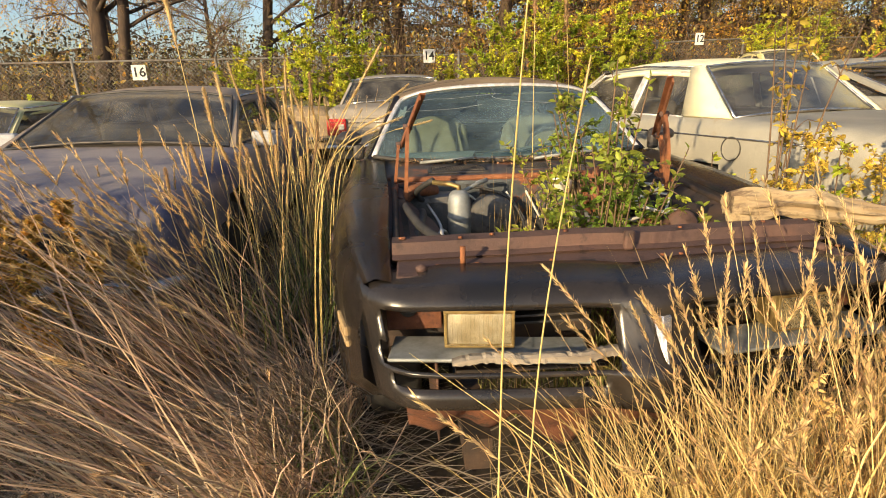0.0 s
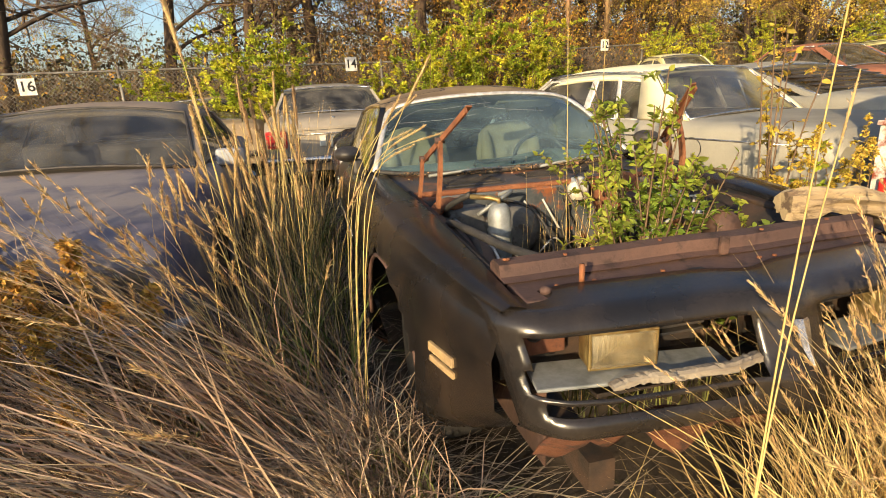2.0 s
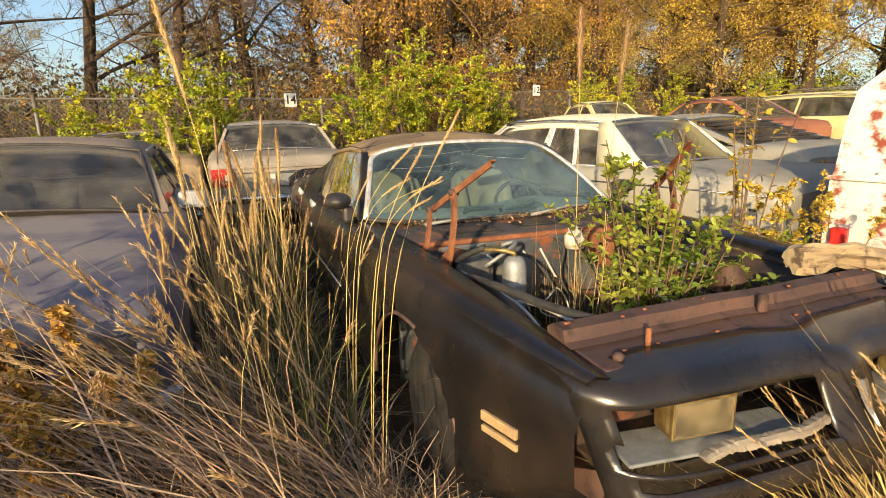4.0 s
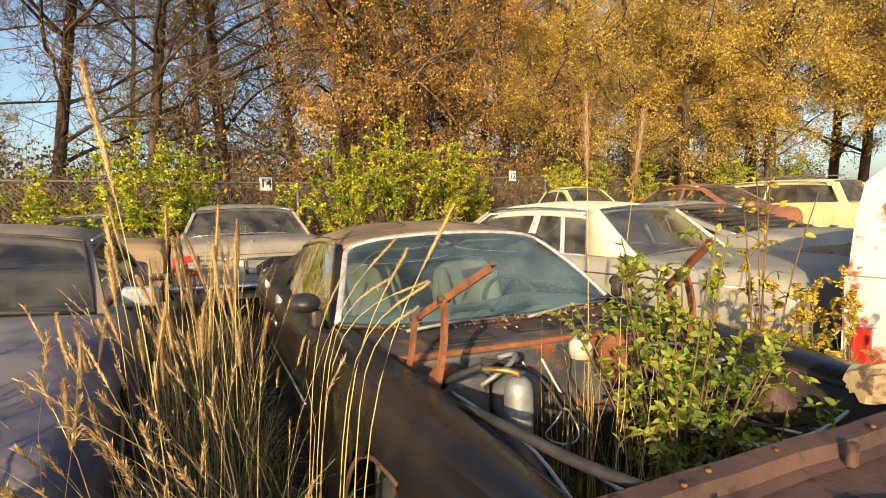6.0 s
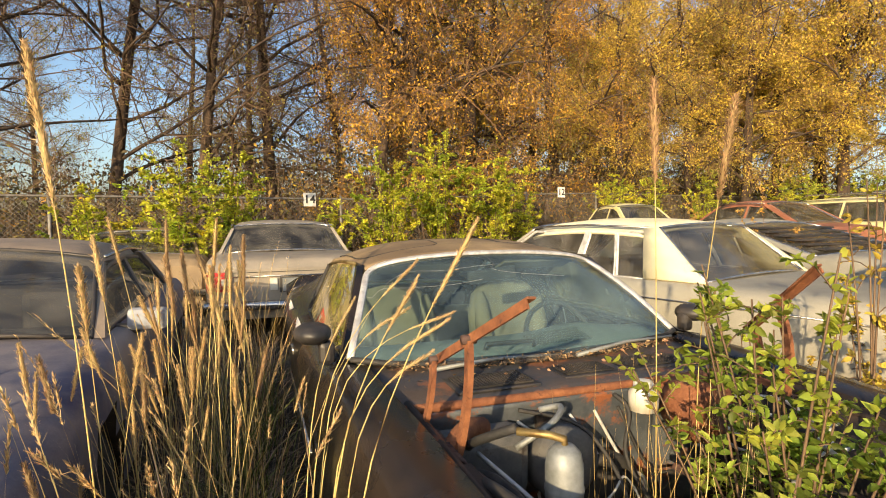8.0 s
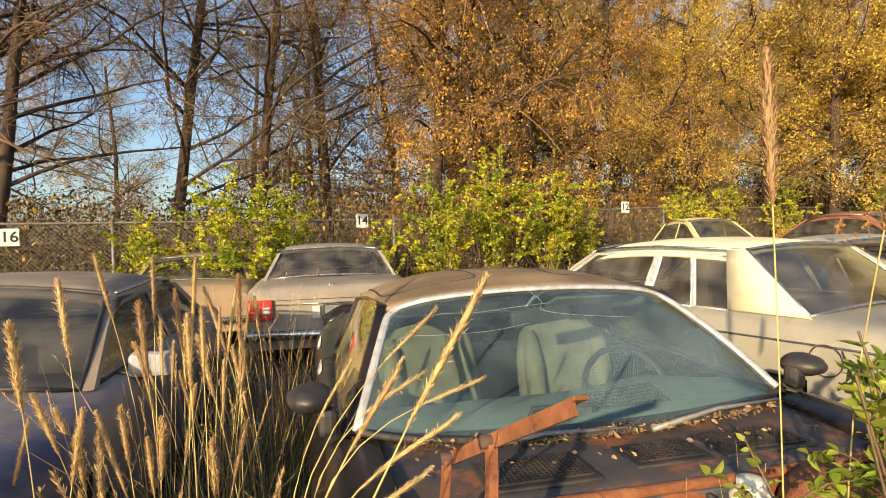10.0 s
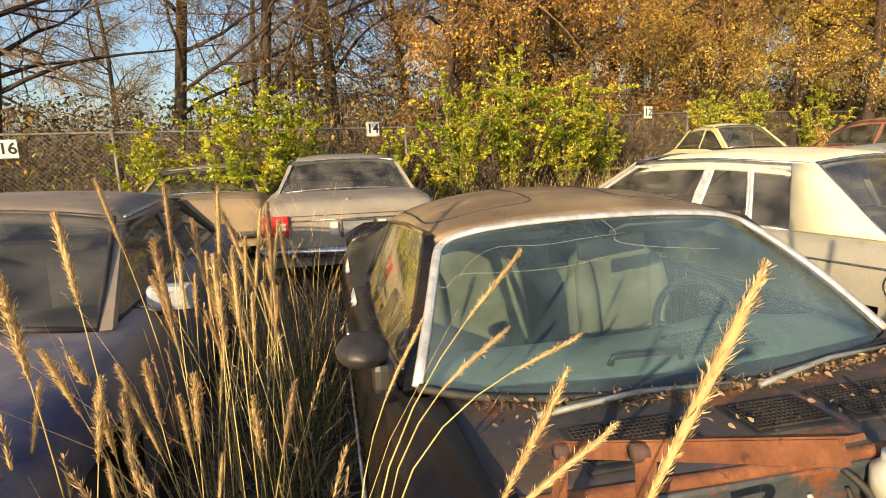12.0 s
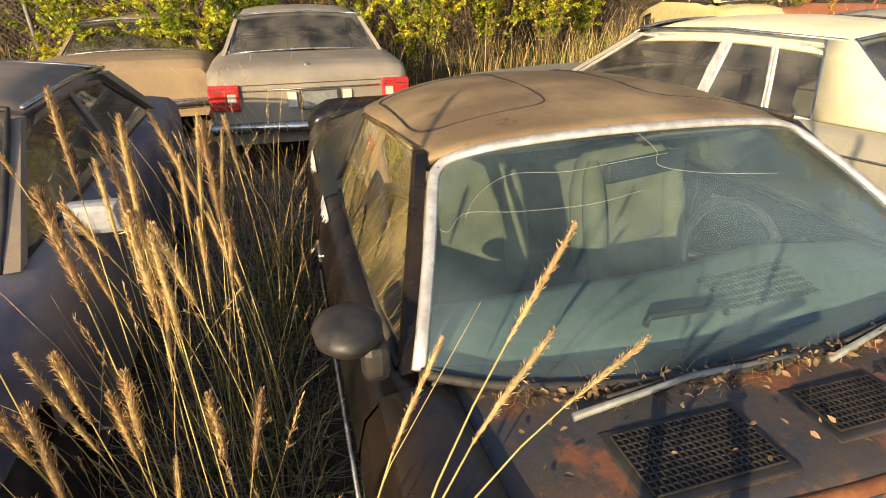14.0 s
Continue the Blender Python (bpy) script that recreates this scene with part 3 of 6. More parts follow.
ring = [(0.935, 4.20 + 0.085 * math.cos(a), 0.755 + 0.085 * math.sin(a)) for a in [i * math.pi / 12 for i in range(25)]]
tube("fuel_door_gap", ring, 0.004, "plastic", white_car, 5, "thin round gap of the fuel door")
box("badge", (0.905, 4.95, 0.72), (0.008, 0.12, 0.02), "chrome", white_car, 0.002)
box("door_mirror", (0.97, 1.7, 0.98), (0.14, 0.1, 0.1), "plastic", white_car, 0.03)
tan_car = car("tan_sedan", "faded tan sedan half hidden by shrubs", pose(-2.85, 12.3, 0.08, 0, 0, 183), "tan_paint", "tan_paint", L=4.7, W=1.76, H=1.36)
tan_car2 = car("tan_sedan", "pale tan sedan standing in tall weeds", pose(-5.15, 2.9, -0.02, 0, 0, 3), "tan_paint", "cream_paint", L=4.7, W=1.8, H=1.33, face="front")
red_tail_car = car("silver_coupe", "dusty silver coupe with wide red tail lamps", pose(4.62, 7.5, 0.18, 0, 0, 180), "silver_paint", "silver_paint", L=4.75, W=1.84, H=1.30, belt=0.92, hood=0.85, deck=0.96, yt=2.2, yr=3.0, yb=4.0, tail="wide", kind="coupe")
window_louvres(red_tail_car, 3.2, 3.95, 1.19, 0.99, 1.2)
old_car = car("rounded_old_car", "small rounded old car in pale yellow with rusty roof", pose(8.2, 13.6, 0.40, 0, 0, 175), "cream_paint", "cream_paint", L=3.9, W=1.56, H=1.52, belt=0.98, yc=1.2, yt=1.6, yr=2.5, yb=3.1, wheels=(0.75, 3.1), round_body=True, kind="plain")
rust_car = car("rounded_rusty_car", "rounded red-oxide car among the weeds", pose(9.2, 11.2, 0.38, 0, 0, 183), "red_primer", "red_primer", L=4.5, W=1.74, H=1.50, belt=1.0, yt=2.0, yr=3.1, yb=3.8, kind="plain")
wagon = car("yellow_wagon", "pale yellow station wagon with roof rack", pose(11.6, 11.6, 0.38, 0, 0, 186), "cream_paint", "cream_paint", L=5.0, W=1.86, H=1.58, belt=1.02, hood=0.98, yt=2.0, yr=4.7, yb=4.95, kind="plain")
for s in (-1, 1):
    tube("roof_rail", [(s * 0.5, 2.3, 1.60), (s * 0.5, 2.4, 1.65), (s * 0.5, 4.4, 1.65), (s * 0.5, 4.5, 1.60)], 0.015, "chrome", wagon)


def camper_truck():
    """White camper-backed truck, red below, with rust."""
    top = thing("camper_truck", "rust-blistered white truck with camper back and red base", "truck", pose(1.99, 1.36, 0.01, 0, 0, -78) @ Matrix.Diagonal((1, 1, 0.9, 1)))
    # local x runs across the back, y along the side
    secs = []
    for y, k in ((0, 0.96), (0.03, 1.0), (3.9, 1.0), (3.95, 0.96)):
        secs.append([Vector((x, y, z)) for x, z in ((1.9 - 0.03, 0.42), (1.9, 0.5), (1.9, 1.13), (1.89, 1.17), (1.88, 1.20), (1.86, 1.5), (1.82, 1.72), (1.70, 1.84), (0.20, 1.84), (0.08, 1.72), (0.04, 1.5), (0.02, 1.2), (0.01, 1.17), (0, 1.13), (0, 0.5), (0.03, 0.42))])
    loft("camper_body", secs, "white_rust", top, closed=True, caps=True, smooth=False)
    box("lower_panel", (0.95, 1.98, 0.36), (1.88, 3.9, 0.22), "red_paint", top, 0.02)
    box("rear_bumper", (0.95, -0.08, 0.38), (1.9, 0.14, 0.16), "white_rust", top, 0.02)
    for x in (0.1, 1.8):
        box("tail_lamp", (x, -0.02, 0.72), (0.09, 0.05, 0.22), "red_lens", top, 0.012)
    box("rear_window", (0.95, -0.006, 1.52), (1.0, 0.02, 0.36), "plastic", top, 0.01)
    box("seam_strip", (0.95, -0.012, 1.16), (1.92, 0.02, 0.03), "white_rust", top, 0.005)
    for i in range(12):
        box("rivet", (0.08 + i * 0.158, -0.016, 1.20), (0.014, 0.012, 0.014), "steel", top, 0.003)
    for y in (0.8, 3.1):
        for x in (0.12, 1.78):
            wheel(top, x, y)
    return top


camper_truck()


# ---------- the black coupe without its bonnet ----------
coupe = thing("black_coupe", "faded black coupe without bonnet, rusted engine bay overgrown by weeds", "car")
HW = 0.93
# y, half width, crest height, inner edge
FEN = [(0.10, 0.735, 0.838, 0.635), (0.28, 0.79, 0.852, 0.645), (0.5, 0.838, 0.872, 0.655), (0.9, 0.895, 0.893, 0.665), (1.25, 0.916, 0.908, 0.68), (1.6, 0.92, 0.915, 0.70), (1.86, 0.92, 0.925, 0.715)]


def fender(s):
    ys = [0.10 + i * 0.0391 for i in range(46)]
    ay, az, ar = 0.90, 0.40, 0.36
    secs = []
    for y in ys:
        w, z, xi = interp(FEN, y)
        prof = [(xi + 0.003, z - 0.02 - 0.055 * min(1, max(0, (y - 0.25) / 0.25))), (xi, z - 0.006), (xi + 0.006, z), (xi * 0.55 + w * 0.45, z + 0.010), (xi * 0.25 + w * 0.75, z - 0.002), (w - 0.05, z - 0.022), (w - 0.024, z - 0.055), (w - 0.008, z - 0.11)]
        zl = 0.57 - 0.27 * min(1, max(0, (y - 0.1) / 0.45))
        prof += [(w - 0.0008 * k, z - 0.11 - (z - 0.11 - zl) * k / 8) for k in range(1, 9)] + [(w - 0.07, zl - 0.06)]
        row = []
        for x, zz in prof:
            d = math.hypot(y - ay, zz - az)
            if x > w - 0.1 and d < ar + 0.04 and d > 1e-6:
                flare = 0.02 * max(0, 1 - abs(d - ar) / 0.06)
                x += flare
            row.append(Vector((s * x, y, zz)))
        secs.append(row)

    def skip(i, j):
        c = (secs[i][j] + secs[i + 1][j + 1]) / 2
        return j >= 7 and (c.y - ay) ** 2 + (c.z - az) ** 2 < ar * ar
    for i, row in enumerate(secs):
        for v in row[7:]:
            d = Vector((v.y - ay, v.z - az))
            if abs(d.length - ar) < 0.035:
                d = d.normalized() * ar
                v.y, v.z = ay + d.x, az + d.y
    f = loft("front_fender", secs, "black_paint", coupe, skip=skip)
    lip = [(s * (interp(FEN, ay + ar * math.cos(a))[0] - 0.002), ay + ar * math.cos(a), az + ar * math.sin(a)) for a in [math.pi * k / 20 for k in range(21)]]
    tube("arch_lip", lip, 0.009, "rust_dark", f, 6, "rusted wheel arch lip")
    box("side_marker", (s * 0.806, 0.34, 0.625), (0.012, 0.14, 0.03), "amber_lens", f, 0.003, Matrix.Rotation(radians(-s * 15), 4, "Z"), "pale amber side marker lamp")
    box("side_marker", (s * 0.804, 0.34, 0.585), (0.012, 0.14, 0.02), "amber_lens", f, 0.003, Matrix.Rotation(radians(-s * 15), 4, "Z"), "pale amber side marker lamp")


for s in (-1, 1):
    fender(s)
    for wy in (0.90, 3.78):
        wheel(coupe, s * (0.68 if wy < 2 else 0.74), wy, 0.33, 0.22)


# nose: one rounded bumper cover with two recessed grille openings
def nose_y(x, z):
    a = abs(x)
    side = min(1, max(0, (0.73 - a) / 0.2))
    return -0.01 + 0.05 * (a / 0.73) ** 2 + 0.14 * max(0, (a - 0.60) / 0.135) ** 2.2 * 0.6 - 0.02 * side * math.exp(-((z - 0.65) / 0.03) ** 2) - 0.04 * math.exp(-(a / 0.09) ** 2) - 0.45 * max(0.0, 0.785 - max(z, 0.58))


def nose():
    xs = [-0.735 + 1.47 * i / 72 for i in range(73)]
    zs = [0.545, 0.565, 0.59, 0.615, 0.63, 0.645, 0.657, 0.685, 0.71, 0.735, 0.76, 0.785, 0.80, 0.82, 0.835]
    secs = []
    for z in zs:
        row = []
        for x in xs:
            y = nose_y(x, z)
            if z < 0.56:
                y += 0.03
            if z > 0.805:
                y += (z - 0.805) * 1.4
            row.append(Vector((x * (1 - 0.28 * max(0, 0.80 - z)), y, z)))
        secs.append(row)
    for k in range(1, 6):
        secs.append([Vector((x, nose_y(x, 0.835) + 0.042 + 0.026 * k, 0.835 + 0.016 * math.sin(k / 5 * 1.57) * min(1, max(0, (0.60 - abs(x)) / 0.1)))) for x in xs])

    def skip(i, j):
        c = (secs[i][j] + secs[i + 1][j + 1]) / 2
        a = abs(c.x)
        return i < 14 and ((0.095 < a < 0.665 and 0.657 < c.z < 0.786) or (0.13 < a < 0.64 and 0.615 < c.z < 0.645))
    cover = loft("bumper_cover", secs, "nose_rubber", coupe, skip=skip, solid=0.006, label="weathered black flexible bumper cover")
    for s in (-1, 1):
        # recess behind the openings
        bm = bmesh.new()
        add_box(bm, (s * 0.38, 0.20, 0.71), (0.60, 0.02, 0.22))
        for z in (0.80, 0.606):
            add_box(bm, (s * 0.285, 0.11, z), (0.40, 0.16, 0.012))
            add_box(bm, (s * 0.57, 0.15, z), (0.18, 0.10, 0.012))
        part("grille_recess", bm, "grime", cover)
        box("recess_panel", (s * 0.585, 0.165, 0.735), (0.15, 0.02, 0.12), "valance_rust", cover, 0.004, label="red-brown backing of a missing lamp")
        lathe("lamp_socket", [(0.022, 0), (0.026, 0.01), (0.016, 0.012)], "plastic", cover, 12, Matrix.Translation((s * 0.60, 0.152, 0.745)) @ Matrix.Rotation(radians(90), 4, "X"))
        # light lower lip of the opening
        box("grille_lip", (s * 0.40, 0.03, 0.668), (0.50, 0.13, 0.010), "steel", cover, 0.004, Matrix.Rotation(radians(s * 8), 4, "Z"), "bare grey grille lip")
        for k in range(5):
            box("grille_bar", (s * 0.22, 0.13, 0.695 + k * 0.02), (0.20, 0.03, 0.008), "plastic", cover, 0.002)
        turn = Matrix.Translation((s * 0.422, 0.04, 0.730)) @ Matrix.Rotation(radians(s * 7), 4, "Z")
        rot = turn.to_3x3().to_4x4()
        at = lambda x, y, z: turn @ Vector((x, y, z))
        lamp = box("headlamp", at(0, 0.02, 0), (0.176, 0.07, 0.102), "brass", cover, 0.014, rot, label="rectangular headlamp in a tarnished bezel")
        for e in (-1, 1):
            box("bezel_rim", at(0, -0.018, e * 0.046), (0.176, 0.012, 0.008), "brass", lamp, 0.002, rot)
            box("bezel_rim", at(e * 0.084, -0.018, 0), (0.008, 0.012, 0.086), "brass", lamp, 0.002, rot)
        # bowl of the reflector behind a clear lens
        rows = []
        for i in range(9):
            v = -1 + i / 4
            rows.append([at(0.078 * u, -0.0225 + 0.003 * (u * u + v * v), 0.041 * v) for u in [-1 + k / 6 for k in range(13)]])
        loft("reflector", rows, "reflector", lamp)
        pane = box("lamp_lens", at(0, -0.026, 0), (0.160, 0.004, 0.086), "lens", lamp, 0.0015, rot)
        pane.visible_shadow = False
        for k in range(13):
            flute = box("lens_flute", at(-0.066 + k * 0.011, -0.0285, 0), (0.0012, 0.002, 0.078), "lens", lamp, 0, rot)
            flute.visible_shadow = False
    rows = [[Vector((w * u, nose_y(0, z) - 0.012 - 0.006 * (1 - abs(u)), z)) for u in (-1, -0.5, 0, 0.5, 1)] for z, w in ((0.68, 0.004), (0.71, 0.012), (0.74, 0.018), (0.775, 0.022), (0.78, 0.018))]
    loft("nose_badge", rows, "chrome", cover, smooth=False, solid=0.003, label="pale wedge-shaped badge between the grilles")
    # grey splintered trim lying in the opening
    secs2 = []
    for i in range(70):
        t = i / 69
        w = (0.010 + 0.006 * noise.noise(Vector((t * 11, 1, 0))) + 0.005 * noise.noise(Vector((t * 60, 8, 0)))) * min(1, 0.35 + t * 6)
        y = -0.055 + 0.01 * math.sin(t * 9)
        z = 0.684 + 0.012 * noise.noise(Vector((t * 5, 3, 0))) + 0.006 * t
        secs2.append([Vector((-0.50 + 0.56 * t, y + dy, z + dz)) for dy, dz in ((-0.014 - 0.006 * noise.noise(Vector((t * 45, 2, 2))), -w), (0.012, -w * 0.7), (0.014 + 0.008 * noise.noise(Vector((t * 50, 4, 2))), w * 0.7), (-0.004, w + 0.004 * noise.noise(Vector((t * 70, 6, 2)))), (-0.012, w * 0.4))])
    tagged(loft("broken_trim", secs2, "grey_board", None, closed=True, caps=True, smooth=False), "splintered pale board lying across the grille opening", "board")
    # rusty lower valance, torn and dented
    secs3 = []
    for k in range(12):
        z = 0.575 - 0.018 * k
        row = []
        for i in range(49):
            x = -0.615 + 0.85 * i / 48
            dent = 0.05 * noise.noise(Vector((x * 4, z * 5, 0))) + 0.018 * noise.noise(Vector((x * 15, z * 15, 3)))
            row.append(Vector((x, nose_y(x, 0.58) + 0.06 + 0.014 * k + dent, z + (0.006 + 0.012 * k) * noise.noise(Vector((x * 9, z, 5))))))
        secs3.append(row)
    loft("valance", secs3, "valance_rust", coupe, solid=0.005, label="torn rusty lower valance")
    return cover


nose()

# header panel and radiator support
bm = bmesh.new()
add_box(bm, (0, 0.205, 0.829), (1.255, 0.15, 0.02), 0.006)
part("header_panel", bm, "rust_dark", coupe, "rusty brown panel behind the nose")
secs = []
for x in [-0.64 + 1.28 * i / 30 for i in range(31)]:
    d = 0.012 * noise.noise(Vector((x * 3, 0, 7)))
    secs.append([Vector((x, y + d, z + d * 0.4)) for y, z in ((0.255, 0.847), (0.285, 0.853), (0.295, 0.885), (0.345, 0.889), (0.37, 0.872), (0.375, 0.72), (0.36, 0.72), (0.35, 0.83), (0.285, 0.825))])
loft("radiator_support", secs, "rust_dark", coupe, closed=True, caps=True, smooth=False)
# black patches paint the dark of access holes; the panel is uncut
for x in (-0.44, -0.1, 0.25, 0.52):
    box("access_hole", (x, 0.185, 0.8396), (0.045, 0.022, 0.002), "letter_hole_black", coupe, 0)
for x, y in ((-0.56, 0.17), (0.47, 0.15), (0.57, 0.18)):
    lathe("rubber_stop", [(0.006, 0.836), (0.014, 0.838), (0.016, 0.851), (0.006, 0.858)], "rust_dark", coupe, 10, Matrix.Translation((x, y, 0)))
tube("latch_post", [(-0.445, 0.195, 0.84), (-0.445, 0.195, 0.895)], 0.008, "rust", coupe)
box("latch_bracket", (0.04, 0.25, 0.875), (0.03, 0.02, 0.06), "rust_dark", coupe, 0.008)
for s in (-1, 1):
    # inner fender aprons
    secs = []
    for i in range(24):
        y = 0.24 + i * 0.0605
        w, z, xi = interp(FEN, y)
        bul = 0.16 * math.exp(-((y - 0.90) / 0.30) ** 2)
        secs.append([Vector((s * xx, y, zz)) for xx, zz in ((xi + 0.004, z - 0.03), (xi - 0.05, z - 0.06), (xi - 0.09 - bul * 0.6, z - 0.12), (xi - 0.12 - bul, z - 0.25), (xi - 0.12 - bul, 0.42), (xi - 0.12, 0.25))])
    loft("inner_fender", secs, "rust_dark" if s < 0 else "grime", coupe, solid=0.006)
    tube("bay_rail", [(s * 0.63, 0.30, 0.83), (s * 0.64, 0.8, 0.845), (s * 0.66, 1.5, 0.88)], 0.014, "grime", coupe)
# firewall
secs = []
for i in range(31):
    x = -0.74 + 1.48 * i / 30
    d = 0.02 * noise.noise(Vector((x * 2.5, 2, 0)))
    secs.append([Vector((x, 1.50 + d, 0.20)), Vector((x, 1.50 + d + 0.015 * math.sin(x * 9), 0.50)), Vector((x, 1.47 + d, 0.70)), Vector((x, 1.45 + d * 0.5, 0.845)), Vector((x, 1.44, 0.865))])
loft("firewall", secs, "firewall", coupe, solid=0.01, label="flaking blue-grey firewall with rust")
# cowl panel with three mesh vents
secs = []
for i in range(41):
    x = -0.72 + 1.44 * i / 40
    b = 0.10 * (1 - (x / 0.72) ** 2)
    secs.append([Vector((x, y - b * k, z + 0.006 * noise.noise(Vector((x * 5, y * 5, 0))))) for y, z, k in ((1.47, 0.850, 0.25), (1.48, 0.872, 0.25), (1.52, 0.880, 0.35), (1.60, 0.884, 0.5), (1.72, 0.887, 0.7), (1.84, 0.895, 0.9), (1.93, 0.91, 1.0))])
cowl = loft("cowl_panel", secs, "cowl", coupe, solid=0.01, label="rusting cowl panel below the windshield")
tube("cowl_edge", [(x, 1.475 - 0.025 * (1 - (x / 0.72) ** 2), 0.872) for x in [-0.70 + 1.40 * i / 20 for i in range(21)]], 0.016, "rust", cowl, 8, "scaly orange rusted cowl lip")


def vent(cx, cy, w, d):
    v = box("vent_plate", (cx, cy, 0.894), (w + 0.04, d + 0.04, 0.012), "plastic", cowl, 0.005, label="black plastic cowl vent")
    # black sheet stands in for the dark of the opening under the mesh
    box("vent_opening", (cx, cy, 0.9008), (w, d, 0.003), "letter_hole_black", v, 0)
    bm = bmesh.new()
    nx, ny = int(w / 0.013), int(d / 0.013)
    for i in range(nx + 1):
        add_box(bm, (cx - w / 2 + w * i / nx, cy, 0.9045), (0.0026, d, 0.005))
    for i in range(ny + 1):
        add_box(bm, (cx, cy - d / 2 + d * i / ny, 0.9045), (w, 0.0026, 0.005))
    part("vent_mesh", bm, "plastic", v)


vent(-0.33, 1.585, 0.27, 0.14)
vent(0.06, 1.60, 0.20, 0.11)
vent(0.37, 1.61, 0.26, 0.13)


# hood hinges
def bar(name, a, b, w, d, mat, parent, label="", bow=(0, 0, 0)):
    """A flat strap from a to b, bowed sideways where asked."""
    a, b = Vector(a), Vector(b)
    z = (b - a).normalized()
    x = Vector((1, 0, 0))
    x = (x - z * x.dot(z)).normalized()
    y = z.cross(x)
    secs = []
    for k in range(7):
        t = k / 6
        p = a.lerp(b, t) + Vector(bow) * 4 * t * (1 - t)
        secs.append([p + x * d + y * w, p - x * d + y * w, p - x * d - y * w, p + x * d - y * w])
    return loft(name, secs, mat, parent, closed=True, caps=True, smooth=False, label=label)


for s in (-1, 1):
    el = Vector((s * 0.615, 1.34, 1.06))
    tp = Vector((-0.526, 0.945, 1.275)) if s < 0 else Vector((0.50, 1.01, 1.31))
    arm = bar("hinge_arm", el + Vector((0, 0.02, -0.012)), tp, 0.012, 0.004, "rust", coupe, "rusty raised bonnet hinge arm")
    bar("arm_flange", el + Vector((-s * 0.012, 0.02, 0.002)), tp + Vector((-s * 0.012, 0, 0.013)), 0.003, 0.012, "rust", arm)
    bar("hinge_link", el + Vector((s * 0.008, 0, 0)), (s * 0.65, 1.35, 0.86), 0.013, 0.007, "rust", arm, bow=(0, -0.02, 0))
    mid = el.lerp(tp, 0.42)
    bar("hinge_link", mid, (s * 0.60, 1.20, 0.83), 0.014, 0.008, "rust", arm, bow=(0, -0.03, 0.01))
    box("hinge_bracket", (s * 0.65, 1.30, 0.83), (0.03, 0.20, 0.10), "rust", arm, 0.01)
    for p in (el, mid):
        tube("pivot", [p + Vector((-0.02, 0, 0)), p + Vector((0.02, 0, 0))], 0.013, "rust_dark", arm, 8)
    coil = [(s * 0.63 + 0.026 * math.cos(k * 0.9), 1.12 + 0.0026 * k, 0.83 + 0.026 * math.sin(k * 0.9)) for k in range(80)]
    tube("hinge_spring", coil, 0.005, "rust_dark", arm, 5)

# engine bay fittings
tank = lathe("dryer_canister", [(0.01, 0.60), (0.046, 0.60), (0.049, 0.62), (0.049, 0.79), (0.0515, 0.795), (0.0515, 0.803), (0.049, 0.808), (0.049, 0.86), (0.042, 0.893), (0.028, 0.908), (0.01, 0.912)], "steel", coupe, 24, Matrix.Translation((-0.375, 1.03, -0.018)), "dull silver air-conditioning canister")
tube("hose_fitting", [(-0.375, 1.03, 0.887), (-0.375, 1.03, 0.907), (-0.41, 1.05, 0.916), (-0.48, 1.09, 0.92)], 0.011, "brass", tank)
tube("hose", spline([(-0.48, 1.09, 0.93), (-0.55, 1.2, 0.86), (-0.5, 1.35, 0.78), (-0.36, 1.45, 0.75)], 16), 0.013, "rubber", coupe)
tube("hose", spline([(-0.62, 0.5, 0.74), (-0.55, 0.8, 0.80), (-0.53, 1.1, 0.79), (-0.58, 1.3, 0.74)], 20), 0.016, "rubber", coupe)
tube("wire", spline([(-0.56, 0.42, 0.74), (-0.50, 0.7, 0.77), (-0.46, 0.95, 0.76), (-0.5, 1.3, 0.78)], 20), 0.006, "cable", coupe, 6)
bar("bay_brace", (-0.60, 0.45, 0.80), (-0.62, 1.1, 0.845), 0.006, 0.018, "grime", coupe)
heater = box("heater_box", (-0.47, 1.37, 0.72), (0.30, 0.14, 0.20), "heater_grey", coupe, 0.035, label="dark moulded heater box on the firewall")
lathe("blower_housing", [(0.09, -0.05), (0.12, -0.04), (0.12, 0.04), (0.09, 0.06), (0.03, 0.07)], "heater_grey", heater, 20, Matrix.Translation((-0.18, 1.37, 0.68)) @ Matrix.Rotation(radians(90), 4, "X"))
tube("refrigerant_pipe", spline([(-0.26, 1.36, 0.86), (-0.22, 1.30, 0.885), (-0.30, 1.22, 0.87), (-0.40, 1.25, 0.80)], 14), 0.010, "steel", heater)
booster = lathe("brake_booster", [(0.03, -0.09), (0.105, -0.07), (0.125, -0.01), (0.125, 0.01), (0.11, 0.06), (0.05, 0.08)], "rust", coupe, 24, Matrix.Translation((0.36, 1.34, 0.80)) @ Matrix.Rotation(radians(90), 4, "X"), "orange rusted brake booster drum")
box("master_cylinder", (0.36, 1.19, 0.80), (0.07, 0.16, 0.07), "rust_dark", booster, 0.015)
lathe("washer_bottle", [(0.02, 0.80), (0.05, 0.80), (0.052, 0.86), (0.035, 0.88), (0.035, 0.90), (0.02, 0.905)], "white_plastic", coupe, 16, Matrix.Translation((0.165, 1.385, 0.0)), "cracked white plastic bottle")
steering = box("steering_gear", (0.46, 0.90, 0.64), (0.12, 0.20, 0.14), "rust_dark", coupe, 0.03)
lathe("steering_coupler", [(0.04, 0), (0.055, 0.01), (0.055, 0.03), (0.03, 0.05)], "rust", steering, 16, Matrix.Translation((0.45, 1.02, 0.70)) @ Matrix.Rotation(radians(70), 4, "X"))
